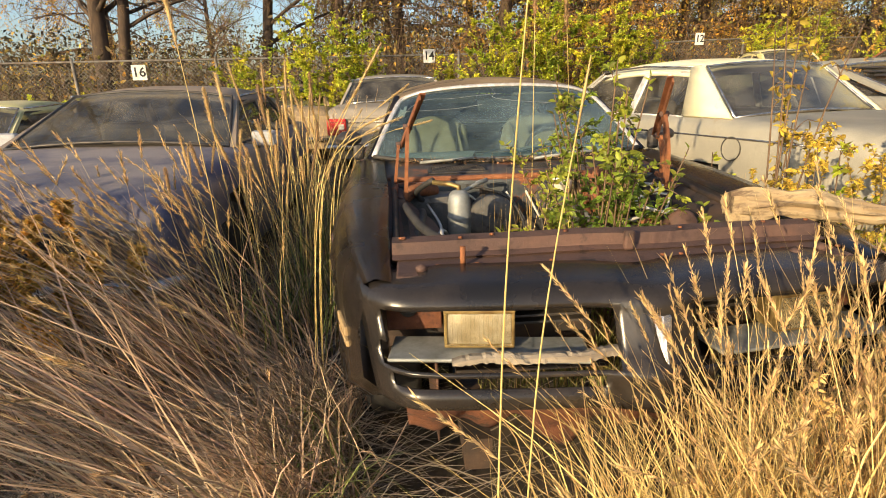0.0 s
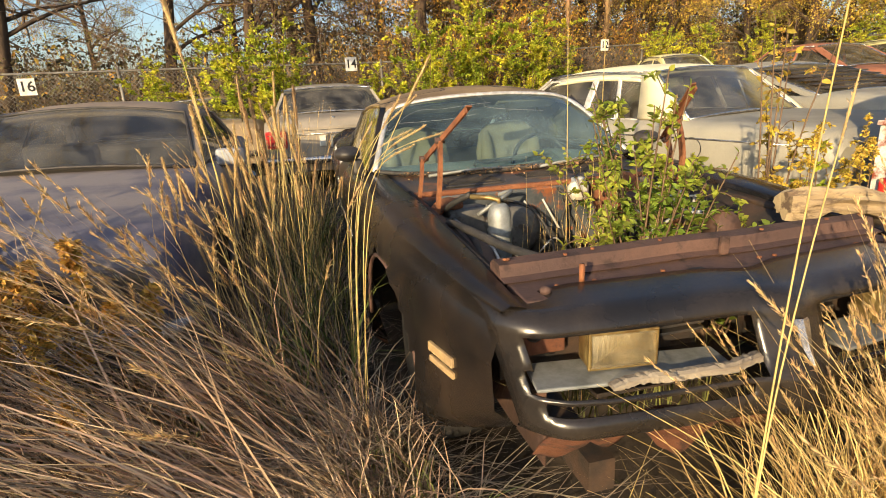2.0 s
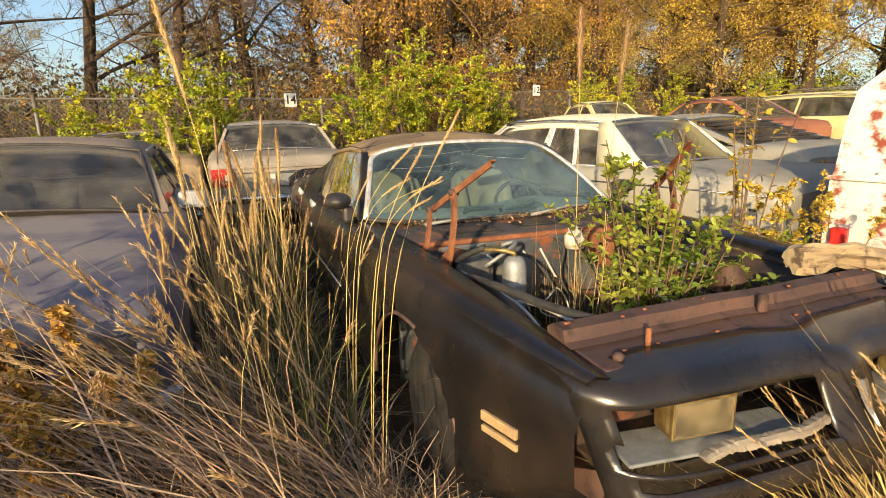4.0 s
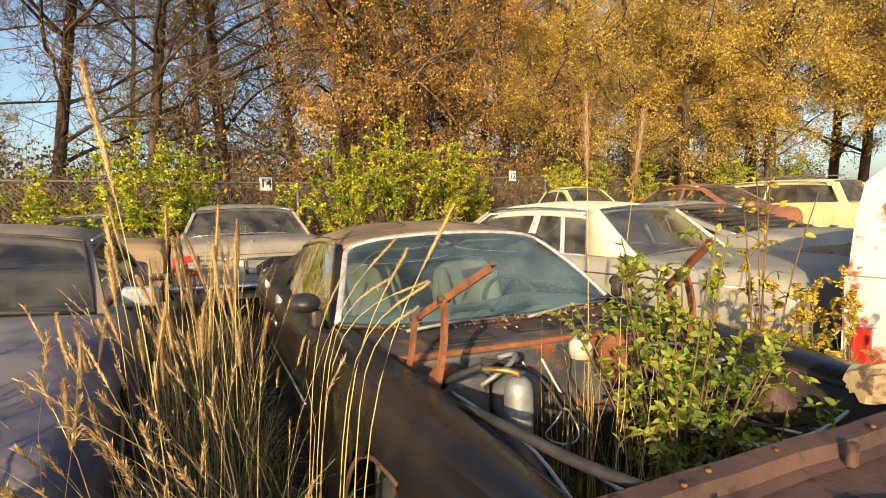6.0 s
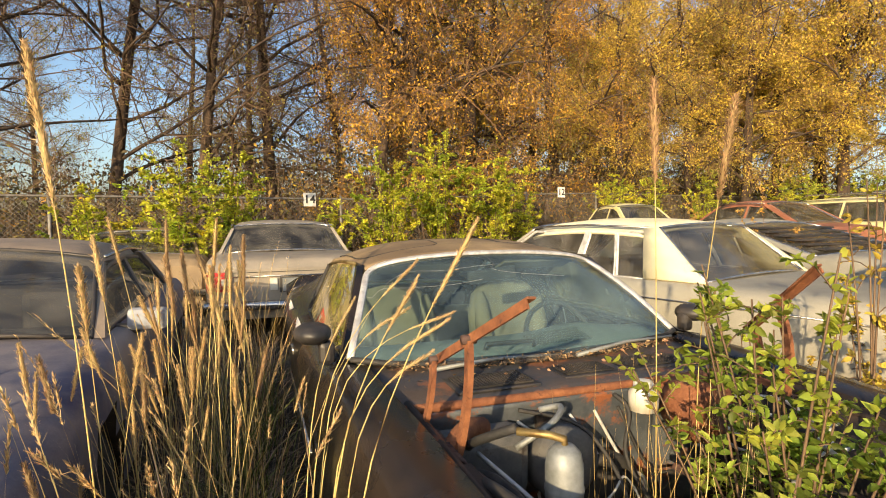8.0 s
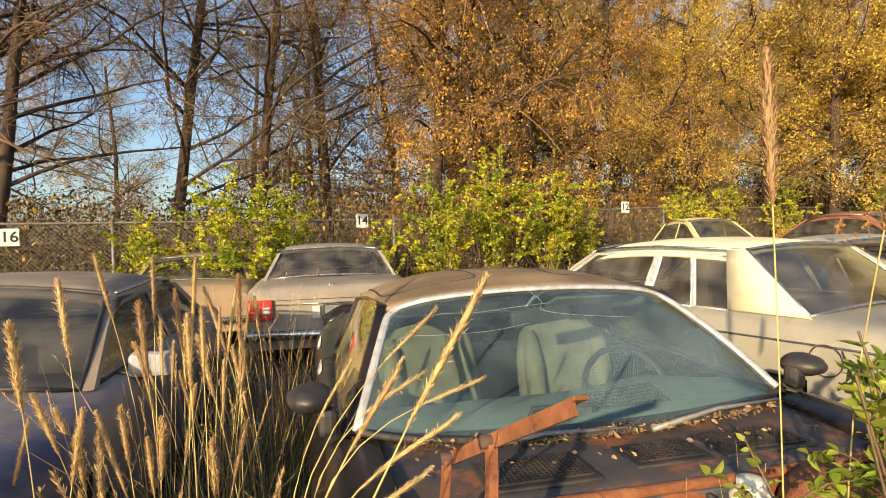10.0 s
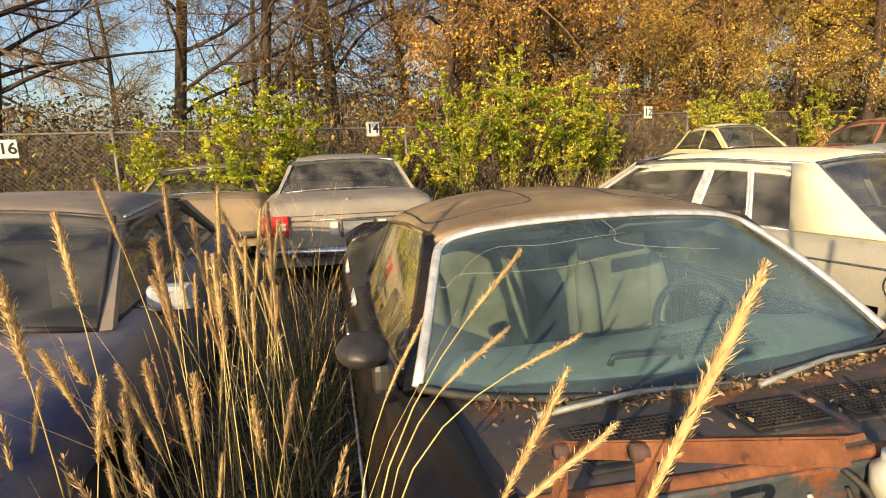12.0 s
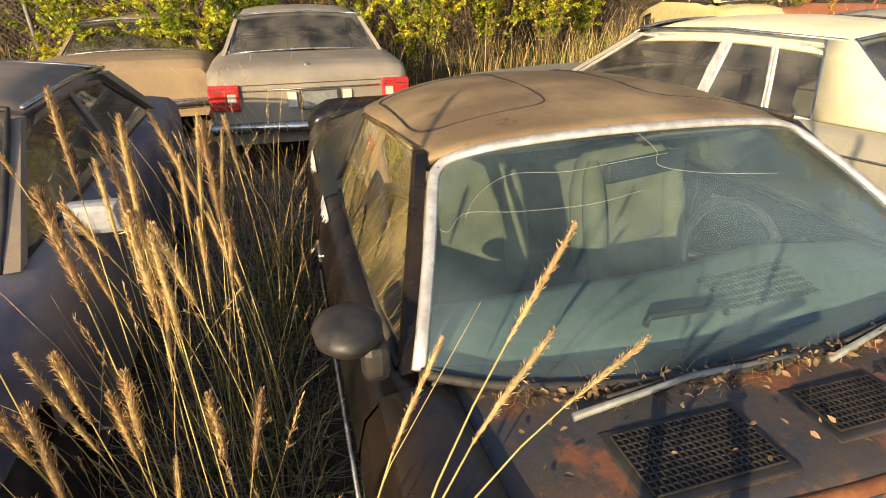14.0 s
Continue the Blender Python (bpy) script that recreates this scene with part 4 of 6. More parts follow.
lathe("oil_filter", [(0.03, 0), (0.055, 0.005), (0.055, 0.09), (0.04, 0.105)], "rust_dark", coupe, 18, Matrix.Translation((0.42, 0.74, 0.76)) @ Matrix.Rotation(radians(60), 4, "X"))
for k in range(7):
    a0 = (0.30 + 0.03 * k, 1.42, 0.82 - 0.01 * k)
    a1 = (0.52 + R.uniform(-0.1, 0.08), 0.55 + R.uniform(0, 0.4), 0.72 + R.uniform(-0.05, 0.08))
    mid1 = (R.uniform(0.25, 0.6), R.uniform(0.9, 1.3), R.uniform(0.68, 0.86))
    mid2 = (R.uniform(0.3, 0.62), R.uniform(0.7, 1.0), R.uniform(0.66, 0.86))
    tube("wire", spline([a0, mid1, mid2, a1], 18), R.choice((0.004, 0.006, 0.008)), R.choice(("cable", "rubber", "cable", "rust_dark")), coupe, 5)
for k in range(5):
    tube("wire", spline([(-0.3 + 0.1 * k, 1.44, 0.80), (-0.2 + 0.1 * k, 1.40, 0.70 - 0.03 * k), (-0.25 + 0.14 * k, 1.38, 0.55), (-0.1 + 0.1 * k, 1.42, 0.4)], 14), 0.006, R.choice(("rubber", "cable")), coupe, 5)
lathe("blower_ring", [(0.10, 0), (0.115, 0.0), (0.115, 0.05), (0.10, 0.05)], "rubber", coupe, 24, Matrix.Translation((0.02, 1.42, 0.55)) @ Matrix.Rotation(radians(90), 4, "X"))
bar("cross_member", (-0.62, 0.72, 0.26), (0.62, 0.72, 0.26), 0.05, 0.04, "rust_dark", coupe)
for s in (-1, 1):
    bar("frame_rail", (s * 0.42, 0.1, 0.30), (s * 0.42, 1.6, 0.28), 0.05, 0.04, "grime", coupe)

hose = spline([(-0.63, 1.22, 0.80), (-0.58, 1.26, 0.845), (-0.52, 1.32, 0.85), (-0.46, 1.36, 0.83)], 40)
tube("ribbed_duct", hose, [0.026 + 0.005 * (k % 2) for k in range(40)], "rust", coupe, 12, "brown ribbed duct hose")
tube("drain_hose", spline([(-0.48, 0.31, 0.872), (-0.545, 0.52, 0.868), (-0.585, 0.75, 0.868), (-0.60, 1.0, 0.84), (-0.57, 1.25, 0.74)], 24), 0.015, "rubber", coupe, 8)
tube("washer_tube", spline([(-0.45, 0.32, 0.80), (-0.47, 0.5, 0.815), (-0.47, 0.72, 0.80), (-0.44, 0.92, 0.74), (-0.42, 1.1, 0.66)], 20), 0.007, "cable", coupe, 6, "pale plastic tube along the fender")
tube("fuel_line", spline([(-0.3, 1.43, 0.84), (-0.1, 1.36, 0.78), (-0.05, 1.2, 0.62), (-0.2, 1.0, 0.5)], 20), 0.007, "rubber", coupe, 6)
tube("vacuum_hose", spline([(0.08, 1.44, 0.85), (0.10, 1.38, 0.80), (0.06, 1.34, 0.66), (0.12, 1.25, 0.5)], 18), 0.008, "rubber", coupe, 6)
tube("loose_cable", spline([(0.5, 0.5, 0.74), (0.25, 0.62, 0.70), (0.2, 0.85, 0.72), (0.45, 0.95, 0.78), (0.62, 0.8, 0.80)], 30), 0.008, "cable", coupe, 6)
tube("loose_cable", spline([(0.64, 0.55, 0.80), (0.4, 0.56, 0.73), (0.3, 0.72, 0.66), (0.5, 0.86, 0.70)], 30), 0.007, "cable", coupe, 6)
tube("coil_cable", [(-0.04 + 0.07 * math.cos(a), 1.24 + 0.03 * math.sin(a * 2), 0.58 + 0.07 * math.sin(a)) for a in [k * 0.3 for k in range(26)]], 0.004, "cable", coupe, 6)
for k in range(9):
    box("bracket", (R.uniform(0.25, 0.6), R.uniform(0.6, 1.35), R.uniform(0.60, 0.78)), (R.uniform(0.04, 0.10), R.uniform(0.03, 0.09), R.uniform(0.02, 0.06)), R.choice(("rust", "rust_dark", "grime", "steel")), coupe, 0.008, Euler((R.uniform(-0.5, 0.5), R.uniform(-0.5, 0.5), R.uniform(0, 3))).to_matrix().to_4x4())
for k in range(6):
    box("bracket", (R.uniform(-0.6, -0.2), 1.43, R.uniform(0.50, 0.80)), (R.uniform(0.03, 0.07), 0.03, R.uniform(0.03, 0.08)), R.choice(("rust", "grime", "steel", "heater_grey")), coupe, 0.006)
for k in range(16):
    lathe("bolt", [(0.003, 0), (0.007, 0.001), (0.007, 0.006), (0.003, 0.007)], "rust", coupe, 6, Matrix.Translation((R.uniform(-0.66, 0.66), R.choice((0.30, 0.32)) if k % 2 else 0.20, 0.888 if k % 2 else 0.839)))

# doors, quarters and tail
SIDE = [(1.86, 0.92, 0.925), (2.3, 0.925, 0.92), (3.0, 0.925, 0.925), (3.5, 0.93, 0.945), (3.9, 0.925, 0.955), (4.5, 0.88, 0.93), (4.85, 0.82, 0.88), (4.95, 0.76, 0.80)]
SAIL = [(3.11, 0.672, 1.230), (3.4, 0.650, 1.200), (3.62, 0.615, 1.166), (4.0, 0.66, 1.06), (4.38, 0.74, 0.948), (4.6, 0.70, 0.932), (4.95, 0.60, 0.805)]
for s in (-1, 1):
    for nm, y0, y1 in (("door", 1.87, 3.10), ("quarter_panel", 3.11, 4.95)):
        secs = []
        n = int((y1 - y0) / 0.05)
        for i in range(n + 1):
            y = y0 + (y1 - y0) * i / n
            w, z = interp(SIDE, y)
            up = [(w - 0.15, z - 0.015)]
            if nm == "quarter_panel":
                # shoulder that sweeps up into the roof
                xt, zt = interp(SAIL, y)
                xb, zb = w - 0.125, z + 0.006
                up = [(xt + (xb - xt) * k / 6 - 0.012 * math.sin(math.pi * k / 6), zt + (zb - zt) * k / 6 - 0.3 * (zt - zb) * 0.25 * math.sin(math.pi * k / 6)) for k in range(6)]
            row = up + [(w - 0.11, z), (w - 0.06, z - 0.012), (w - 0.02, z - 0.06), (w, z - 0.15)] + [(w - 0.006 * k, z - 0.15 - (z - 0.15 - 0.26) * k / 7) for k in range(1, 8)] + [(w - 0.1, 0.21)]
            secs.append([Vector((s * x, y, zz)) for x, zz in row])

        def skip(i, j, secs=secs):
            c = (secs[i][j] + secs[i + 1][j + 1]) / 2
            return j > (4 if secs[0][0].y < 3 else 9) and (c.y - 3.78) ** 2 + (c.z - 0.36) ** 2 < 0.35 ** 2
        pn = loft(nm, secs, "black_paint", coupe, skip=skip)
        if nm == "door":
            tube("side_moulding", [(s * 0.927, 1.9, 0.60), (s * 0.928, 3.08, 0.60)], 0.007, "chrome", pn, 6, "thin bright side moulding")
            box("door_handle", (s * 0.925, 2.92, 0.77), (0.02, 0.15, 0.035), "chrome", pn, 0.008)
            m2 = Matrix.Translation((s * 0.91, 1.93, 1.045 if s < 0 else 1.01))
            mirror = lathe("door_mirror", [(0.004, -0.07), (0.025, -0.06), (0.045, -0.025), (0.05, 0.02), (0.045, 0.05), (0.04, 0.055)], "plastic", pn, 20, m2 @ Matrix.Rotation(radians(-90), 4, "X") @ Matrix.Diagonal((1.45, 0.85, 1.05, 1)), "black bullet-shaped door mirror")
            box("mirror_stalk", (s * 0.86, 1.93, 0.97), (0.06, 0.06, 0.09), "plastic", mirror, 0.02)
        else:
            # bare patch of filler and primer on the haunch
            for y, z, ly, lz in ((3.02, 0.915, 0.26, 0.04), (3.62, 0.93, 0.34, 0.05)):
                rows = []
                for i in range(19):
                    yy = y - ly / 2 + ly * i / 18
                    w, zz = interp(SIDE, yy)
                    k = max(0.0, math.sin(math.pi * i / 18)) ** 0.6 * (0.6 + 0.6 * noise.noise(Vector((yy * 40, s, 0))))
                    rows.append([Vector((s * (w - 0.046), yy, zz - 0.020)), Vector((s * (w - 0.044 + 0.030 * k), yy, zz - 0.024 - 0.046 * k))])
                loft("primer_patch", rows, "sign_white", pn, label="bare whitish patch in the paint")
# rear deck, spoiler and tail
secs = []
for y, z, w in ((3.95, 0.95, 0.80), (4.2, 0.945, 0.80), (4.6, 0.93, 0.76), (4.85, 0.90, 0.70), (4.95, 0.80, 0.66)):
    secs.append([Vector((x * w, y, z + 0.02 * (1 - x * x))) for x in (-1, -0.6, -0.2, 0.2, 0.6, 1)])
loft("boot_lid", secs, "black_paint", coupe, solid=0.01)
secs = []
for i in range(25):
    x = -0.86 + 1.72 * i / 24
    dr = 0.9 * max(0, abs(x) - 0.70) ** 1.3
    secs.append([Vector((x, y, z - dr)) for y, z in ((4.55, 0.94), (4.72, 0.99), (4.80, 1.01), (4.83, 1.0), (4.80, 0.93))])
loft("spoiler", secs, "black_paint", coupe, closed=True, caps=True)
mesh_ob("tail_panel", [(-0.78, 4.95, 0.25), (0.78, 4.95, 0.25), (0.74, 4.96, 0.82), (-0.74, 4.96, 0.82)], [(0, 1, 2, 3)], "black_paint", coupe)

# glass house
WB = [(-0.775, 1.90, 0.94), (-0.60, 1.825, 0.925), (-0.3, 1.765, 0.915), (0, 1.745, 0.912), (0.3, 1.765, 0.915), (0.59, 1.825, 0.925), (0.755, 1.90, 0.94)]
WT = [(-0.612, 2.37, 1.240), (-0.47, 2.335, 1.280), (-0.24, 2.31, 1.302), (0, 2.30, 1.308), (0.24, 2.31, 1.302), (0.47, 2.335, 1.280), (0.612, 2.37, 1.240)]
lo, hi = spline(WB, 25), spline(WT, 25)
secs = []
for k in range(9):
    t = k / 8
    secs.append([a.lerp(b, t) + Vector((0, -0.02, 0.012)) * math.sin(math.pi * t) for a, b in zip(lo, hi)])
ws = loft("windshield", secs, "glass", coupe, label="dusty greenish windshield with cracks")
ws.visible_shadow = False
def corner(a, c, b):
    """A rounded corner from a to b round c."""
    return [a.lerp(c, t).lerp(c.lerp(b, t), t) for t in [k / 6 for k in range(7)]]


frame_line = [s[0] for s in secs[:7]] + corner(secs[7][0], secs[8][0], hi[2]) + hi[3:-3] + corner(hi[-3], secs[8][-1], secs[7][-1]) + [s[-1] for s in secs[6::-1]]
secs_tr = []
for i, p in enumerate(frame_line):
    d = (frame_line[min(i + 1, len(frame_line) - 1)] - frame_line[max(i - 1, 0)]).normalized()
    up = Vector((0, -0.45, 0.9)).normalized()
    sd = d.cross(up).normalized()
    secs_tr.append([p + sd * a + up * b for a, b in ((-0.016, 0.004), (-0.010, 0.012), (0.010, 0.012), (0.016, 0.004), (0.0, -0.006))])
loft("windshield_trim", secs_tr, "bright_trim", coupe, closed=True, caps=True, label="dull chrome windshield surround")
tube("glass_seal", [p + Vector((0, -0.012, 0.004)) for p in lo], 0.012, "rubber", ws, 6)
# cracks in the glass
for keys in ([(0.10, 0.66), (0.13, 0.76), (0.20, 0.84), (0.30, 0.82), (0.40, 0.84), (0.50, 0.86)], [(0.03, 0.62), (0.06, 0.60), (0.10, 0.68), (0.20, 0.66), (0.32, 0.66), (0.42, 0.70)], [(0.46, 0.99), (0.48, 0.88), (0.47, 0.80), (0.56, 0.74), (0.70, 0.70)]):
    line = []
    for p in spline([(u, v, 0) for u, v in keys], 22):
        v = min(max(p.y, 0.0), 0.999) * 8
        u = min(max(p.x, 0.0), 0.999) * 24
        i, j = int(v), int(u)
        q = secs[i][j].lerp(secs[i][j + 1], u - j).lerp(secs[i + 1][j].lerp(secs[i + 1][j + 1], u - j), v - i)
        line.append(q + Vector((0, -0.004, 0.004)))
    tube("crack", line, 0.0007, "crack", ws, 4)
# roof skin with lift-out panels
RY = [(2.40, 0.618, 1.25, 1.320), (2.55, 0.648, 1.266, 1.350), (2.8, 0.668, 1.272, 1.368), (3.1, 0.67, 1.25, 1.360), (3.4, 0.65, 1.208, 1.325), (3.62, 0.615, 1.168, 1.275)]
secs = []
for i in range(25):
    u = i / 24
    y = 2.40 + 1.22 * u
    w, ze, zc = interp(RY, y)
    row = []
    for j in range(33):
        s = -1 + 2 * j / 32
        front = -0.095 * (1 - s * s) * max(0, 1 - u * 5)
        z = ze + (zc - ze) * (1 - abs(s) ** 2.6)
        a = abs(s * w)
        # groove round each lift-out panel
        g = max(abs(a - 0.40) / 0.225, abs(y - 2.91) / 0.375)
        groove = 0.005 * math.exp(-((g - 1.0) / 0.06) ** 2) if a > 0.05 else 0
        row.append(Vector((s * w, y + front, z - groove)))
    row = [row[0] + Vector((-0.012, 0, -0.035))] + row + [row[-1] + Vector((0.012, 0, -0.035))]
    secs.append(row)
roof = loft("roof", secs, "roof_vinyl", coupe, solid=0.025, label="dusty brown-black roof with lift-out panels")
for s in (-1, 1):
    pts = []
    for k in range(97):
        a = 2 * math.pi * k / 96
        ca, sa = math.cos(a), math.sin(a)
        x = 0.40 + 0.222 * math.copysign(abs(ca) ** 0.28, ca)
        y = 2.91 + 0.37 * math.copysign(abs(sa) ** 0.28, sa)
        w, ze, zc = interp(RY, y)
        q = min(abs(x / w), 1.0)
        pts.append((s * x, y, ze + (zc - ze) * (1 - q ** 2.6) - 0.001))
    tube("panel_seal", pts, 0.0038, "rubber", roof, 5, "black rubber seal of a lift-out roof panel")
    # front pillar, side glass, sail panel
    f = lambda p: (s * p[0], p[1], p[2])
    pillar(coupe, f((0.795, 1.93, 0.93)), f((0.635, 2.43, 1.262)), 0.022, 0.016, "black_paint")
    g = [f((0.80, 1.97, 0.925)), f((0.80, 3.24, 0.93)), f((0.675, 3.20, 1.205)), f((0.652, 2.45, 1.26))]
    glass_pane("door_glass", g, "glass_side", coupe, 0.02 * s, 8, "tinted door glass streaked with dirt")
    tube("glass_channel", [f((0.652, 2.44, 1.268)), f((0.672, 2.75, 1.262)), f((0.68, 3.21, 1.212))], 0.009, "brass" if s < 0 else "rubber", coupe, 6, "pale weatherstrip above the door glass")
    tube("glass_channel", [f((0.68, 3.21, 1.212)), f((0.745, 3.23, 1.07)), f((0.805, 3.25, 0.93))], 0.012, "rubber", coupe, 6)
    tube("glass_channel", [f((0.81, 1.95, 0.93)), f((0.812, 2.5, 0.925)), f((0.812, 3.13, 0.93))], 0.010, "rubber", coupe, 6)
rg = glass_pane("rear_window", [(0.62, 4.15, 0.955), (-0.62, 4.15, 0.955), (-0.56, 3.61, 1.20), (0.56, 3.61, 1.20)], "glass_far", coupe, 0.05)

# cabin
box("floor_pan", (0, 2.75, 0.27), (1.66, 2.3, 0.04), "dark_inside", coupe, 0.01)
secs = []
for x in [-0.74 + 1.48 * i / 24 for i in range(25)]:
    hump = 0.035 * math.exp(-((x - 0.36) / 0.20) ** 2)
    secs.append([Vector((x, y, z + hump * k)) for y, z, k in ((1.84, 0.86, 0), (1.92, 0.905, 0.1), (2.05, 0.915, 0.6), (2.14, 0.918, 1), (2.19, 0.90, 1), (2.20, 0.80, 0.5), (2.14, 0.62, 0))])
dash = loft("dashboard", secs, "dash", coupe, solid=0.01, label="sun-bleached grey-green dashboard")
bm = bmesh.new()
for i in range(22):
    for k in range(6):
        yy = 1.945 + k * 0.024
        xx = 0.06 + i * 0.013
        zz = 0.905 + (yy - 1.92) / 0.13 * 0.01 + 0.035 * math.exp(-((xx - 0.36) / 0.2) ** 2) * (0.1 + 0.5 * (yy - 1.92) / 0.13)
        add_box(bm, (xx, yy, zz + 0.013), (0.007, 0.017, 0.006))
part("defroster_slots", bm, "slot_grey", dash)
tube("grab_handle", [(-0.20, 1.935, 0.92), (-0.19, 1.935, 0.945), (0.02, 1.925, 0.945), (0.03, 1.925, 0.92)], 0.009, "plastic", dash, 6)
for s in (-1, 1):
    m = pose(s * 0.36, 2.78, 0.48, -16, 0, 0)
    seat = new("bucket_seat")
    seat.parent = coupe
    bm = bmesh.new()
    add_box(bm, (s * 0.36, 2.52, 0.48), (0.50, 0.52, 0.16), 0.05)
    part("seat_cushion", bm, "velour", seat, smooth=True)
    prof = [(0.18, 0.235), (0.30, 0.25), (0.55, 0.245), (0.68, 0.21), (0.735, 0.155), (0.75, 0.08)]
    secs = []
    for z, w in prof:
        row = []
        for k in range(20):
            a = 2 * math.pi * k / 20
            ca, sa = math.cos(a), math.sin(a)
            x = w * math.copysign(abs(ca) ** 0.5, ca)
            y = 0.065 * math.copysign(abs(sa) ** 0.6, sa) * (1.25 if abs(x) > w * 0.6 and sa < 0 else 1)
            row.append(m @ Vector((x, y, z - 0.12)))
        secs.append(row)
    loft("backrest", secs, "velour", seat, closed=True, caps=True, label="high-backed tan velour backrest")
    for e in (-1, 1):
        tube("bolster", [m @ Vector((e * 0.185, -0.075, z - 0.12)) for z in (0.2, 0.35, 0.5, 0.62, 0.68)], [0.035, 0.05, 0.05, 0.04, 0.02], "velour", seat, 10)
box("rear_seat", (0, 3.45, 0.62), (1.2, 0.18, 0.5), "velour", coupe, 0.06, Matrix.Rotation(radians(-18), 4, "X"))
ringc, tilt = Vector((0.36, 2.26, 0.87)), Matrix.Rotation(radians(62), 3, "X")
wheel_pts = [ringc + tilt @ Vector((0.185 * math.cos(a), 0.185 * math.sin(a), 0)) for a in [2 * math.pi * k / 32 for k in range(33)]]
sw = tube("steering_wheel", wheel_pts, 0.014, "plastic", coupe, 8, "black steering wheel")
for a in (0.2, 2.94, 4.71):
    tube("spoke", [ringc + Vector((0, -0.03, -0.02)), ringc + tilt @ Vector((0.18 * math.cos(a), 0.18 * math.sin(a), 0))], 0.013, "plastic", sw, 6)
box("rear_view_mirror", (0.0, 2.30, 1.20), (0.26, 0.03, 0.065), "plastic", coupe, 0.012, Matrix.Rotation(radians(-6), 4, "Y"))
tube("sun_visor_rod", [(-0.5, 2.40, 1.262), (-0.1, 2.36, 1.275)], 0.006, "plastic", coupe, 5)
for s in (-1, 1):
    box("sun_visor", (s * 0.33, 2.47, 1.235), (0.42, 0.13, 0.018), "velour", coupe, 0.006, Matrix.Rotation(radians(-22), 4, "X"))
# wipers
for a, b in (((-0.52, 1.70, 0.925), (0.05, 1.735, 0.925)), ((0.10, 1.70, 0.925), (0.66, 1.80, 0.94))):
    w = tube("wiper", [a, Vector(a).lerp(Vector(b), 0.5) + Vector((0, 0.01, 0.012)), b], [0.009, 0.007, 0.005], "steel", coupe, 6, "dull metal wiper arm")
    tube("wiper_blade", [Vector(a).lerp(Vector(b), 0.15) + Vector((0, 0.02, 0.006)), Vector(b) + Vector((0, 0.02, 0.006))], 0.006, "rubber", w, 6)

# weathered log on the radiator support
secs = []
for i in range(44):
    t = i / 43
    r = (0.044 + 0.016 * noise.noise(Vector((t * 5, 0, 0)))) * (1 if t < 0.45 else 1 - (t - 0.45) * 1.65)
    c = Vector((0.45 + 0.56 * t, 0.46 - 0.16 * t, 0.915 - 0.015 * t + 0.01 * math.sin(t * 6)))
    row = []
    for k in range(26):
        a = 2 * math.pi * k / 26
        rr = r * (1 + 0.55 * noise.noise(Vector((math.cos(a) * 2.2, math.sin(a) * 2.2, t * 3.5))) + 0.45 * noise.noise(Vector((math.cos(a) * 7, math.sin(a) * 7, t * 4))))
        row.append(c + Vector((0.1 * rr * math.cos(a), rr * math.cos(a), rr * math.sin(a))))
    secs.append(row)
tagged(loft("split_log", secs, "log", None, closed=True, caps=True, smooth=False), "weathered split log lying on the rusty radiator support", "log")


# ---------- grasses ----------
def np_mesh(name, verts, quads, mat, label="", category="", kind="", parent=None, smooth=False):
    me = bpy.data.meshes.new(name)
    nv, nf = len(verts), len(quads)
    k = quads.shape[1]
    me.vertices.add(nv)
    me.vertices.foreach_set("co", verts.astype(np.float32).ravel())
    me.loops.add(nf * k)
    me.loops.foreach_set("vertex_index", quads.astype(np.int32).ravel())
    me.polygons.add(nf)
    me.polygons.foreach_set("loop_start", np.arange(0, nf * k, k, dtype=np.int32))
    me.update(calc_edges=True)
    me.materials.append(M[mat])
    if smooth:
        me.shade_smooth()
    ob = new(name, me)
    ob.parent = parent
    if label or kind:
        tagged(ob, label, category, kind=kind)
    return ob


def blade_arrays(base, height, lean, width, curve=1.8, droop=0.0, levels=5):
    n = len(base)
    t = np.linspace(0, 1, levels)[None, :, None]
    up = np.zeros((n, 1, 3))
    up[:, 0, 2] = height
    ln = np.zeros((n, 1, 3))
    ln[:, 0, :2] = lean
    drop = np.zeros((n, 1, 3))
    drop[:, 0, 2] = height * droop
    mid = base[:, None, :] + up * t + ln * t ** curve - drop * t ** 3
    wob = rng.normal(0, 0.012, (n, levels, 3)) * t
    mid = mid + wob
    mid[:, :, 2] = np.maximum(mid[:, :, 2], 0.012 + hill(mid[:, :, 0], mid[:, :, 1]))
    ang = rng.uniform(0, 2 * np.pi, n)
    side = np.stack([np.cos(ang), np.sin(ang), np.zeros(n)], 1)[:, None, :]
    w = (np.asarray(width) * np.ones(n))[:, None, None] * (1 - 0.85 * t)
    v = np.stack([mid - side * w, mid + side * w], 2).reshape(n, levels * 2, 3)
    idx = np.array([[2 * i, 2 * i + 1, 2 * i + 3, 2 * i + 2] for i in range(levels - 1)])
    q = (np.arange(n)[:, None, None] * levels * 2 + idx[None]).reshape(-1, 4)
    return v.reshape(-1, 3), q, mid


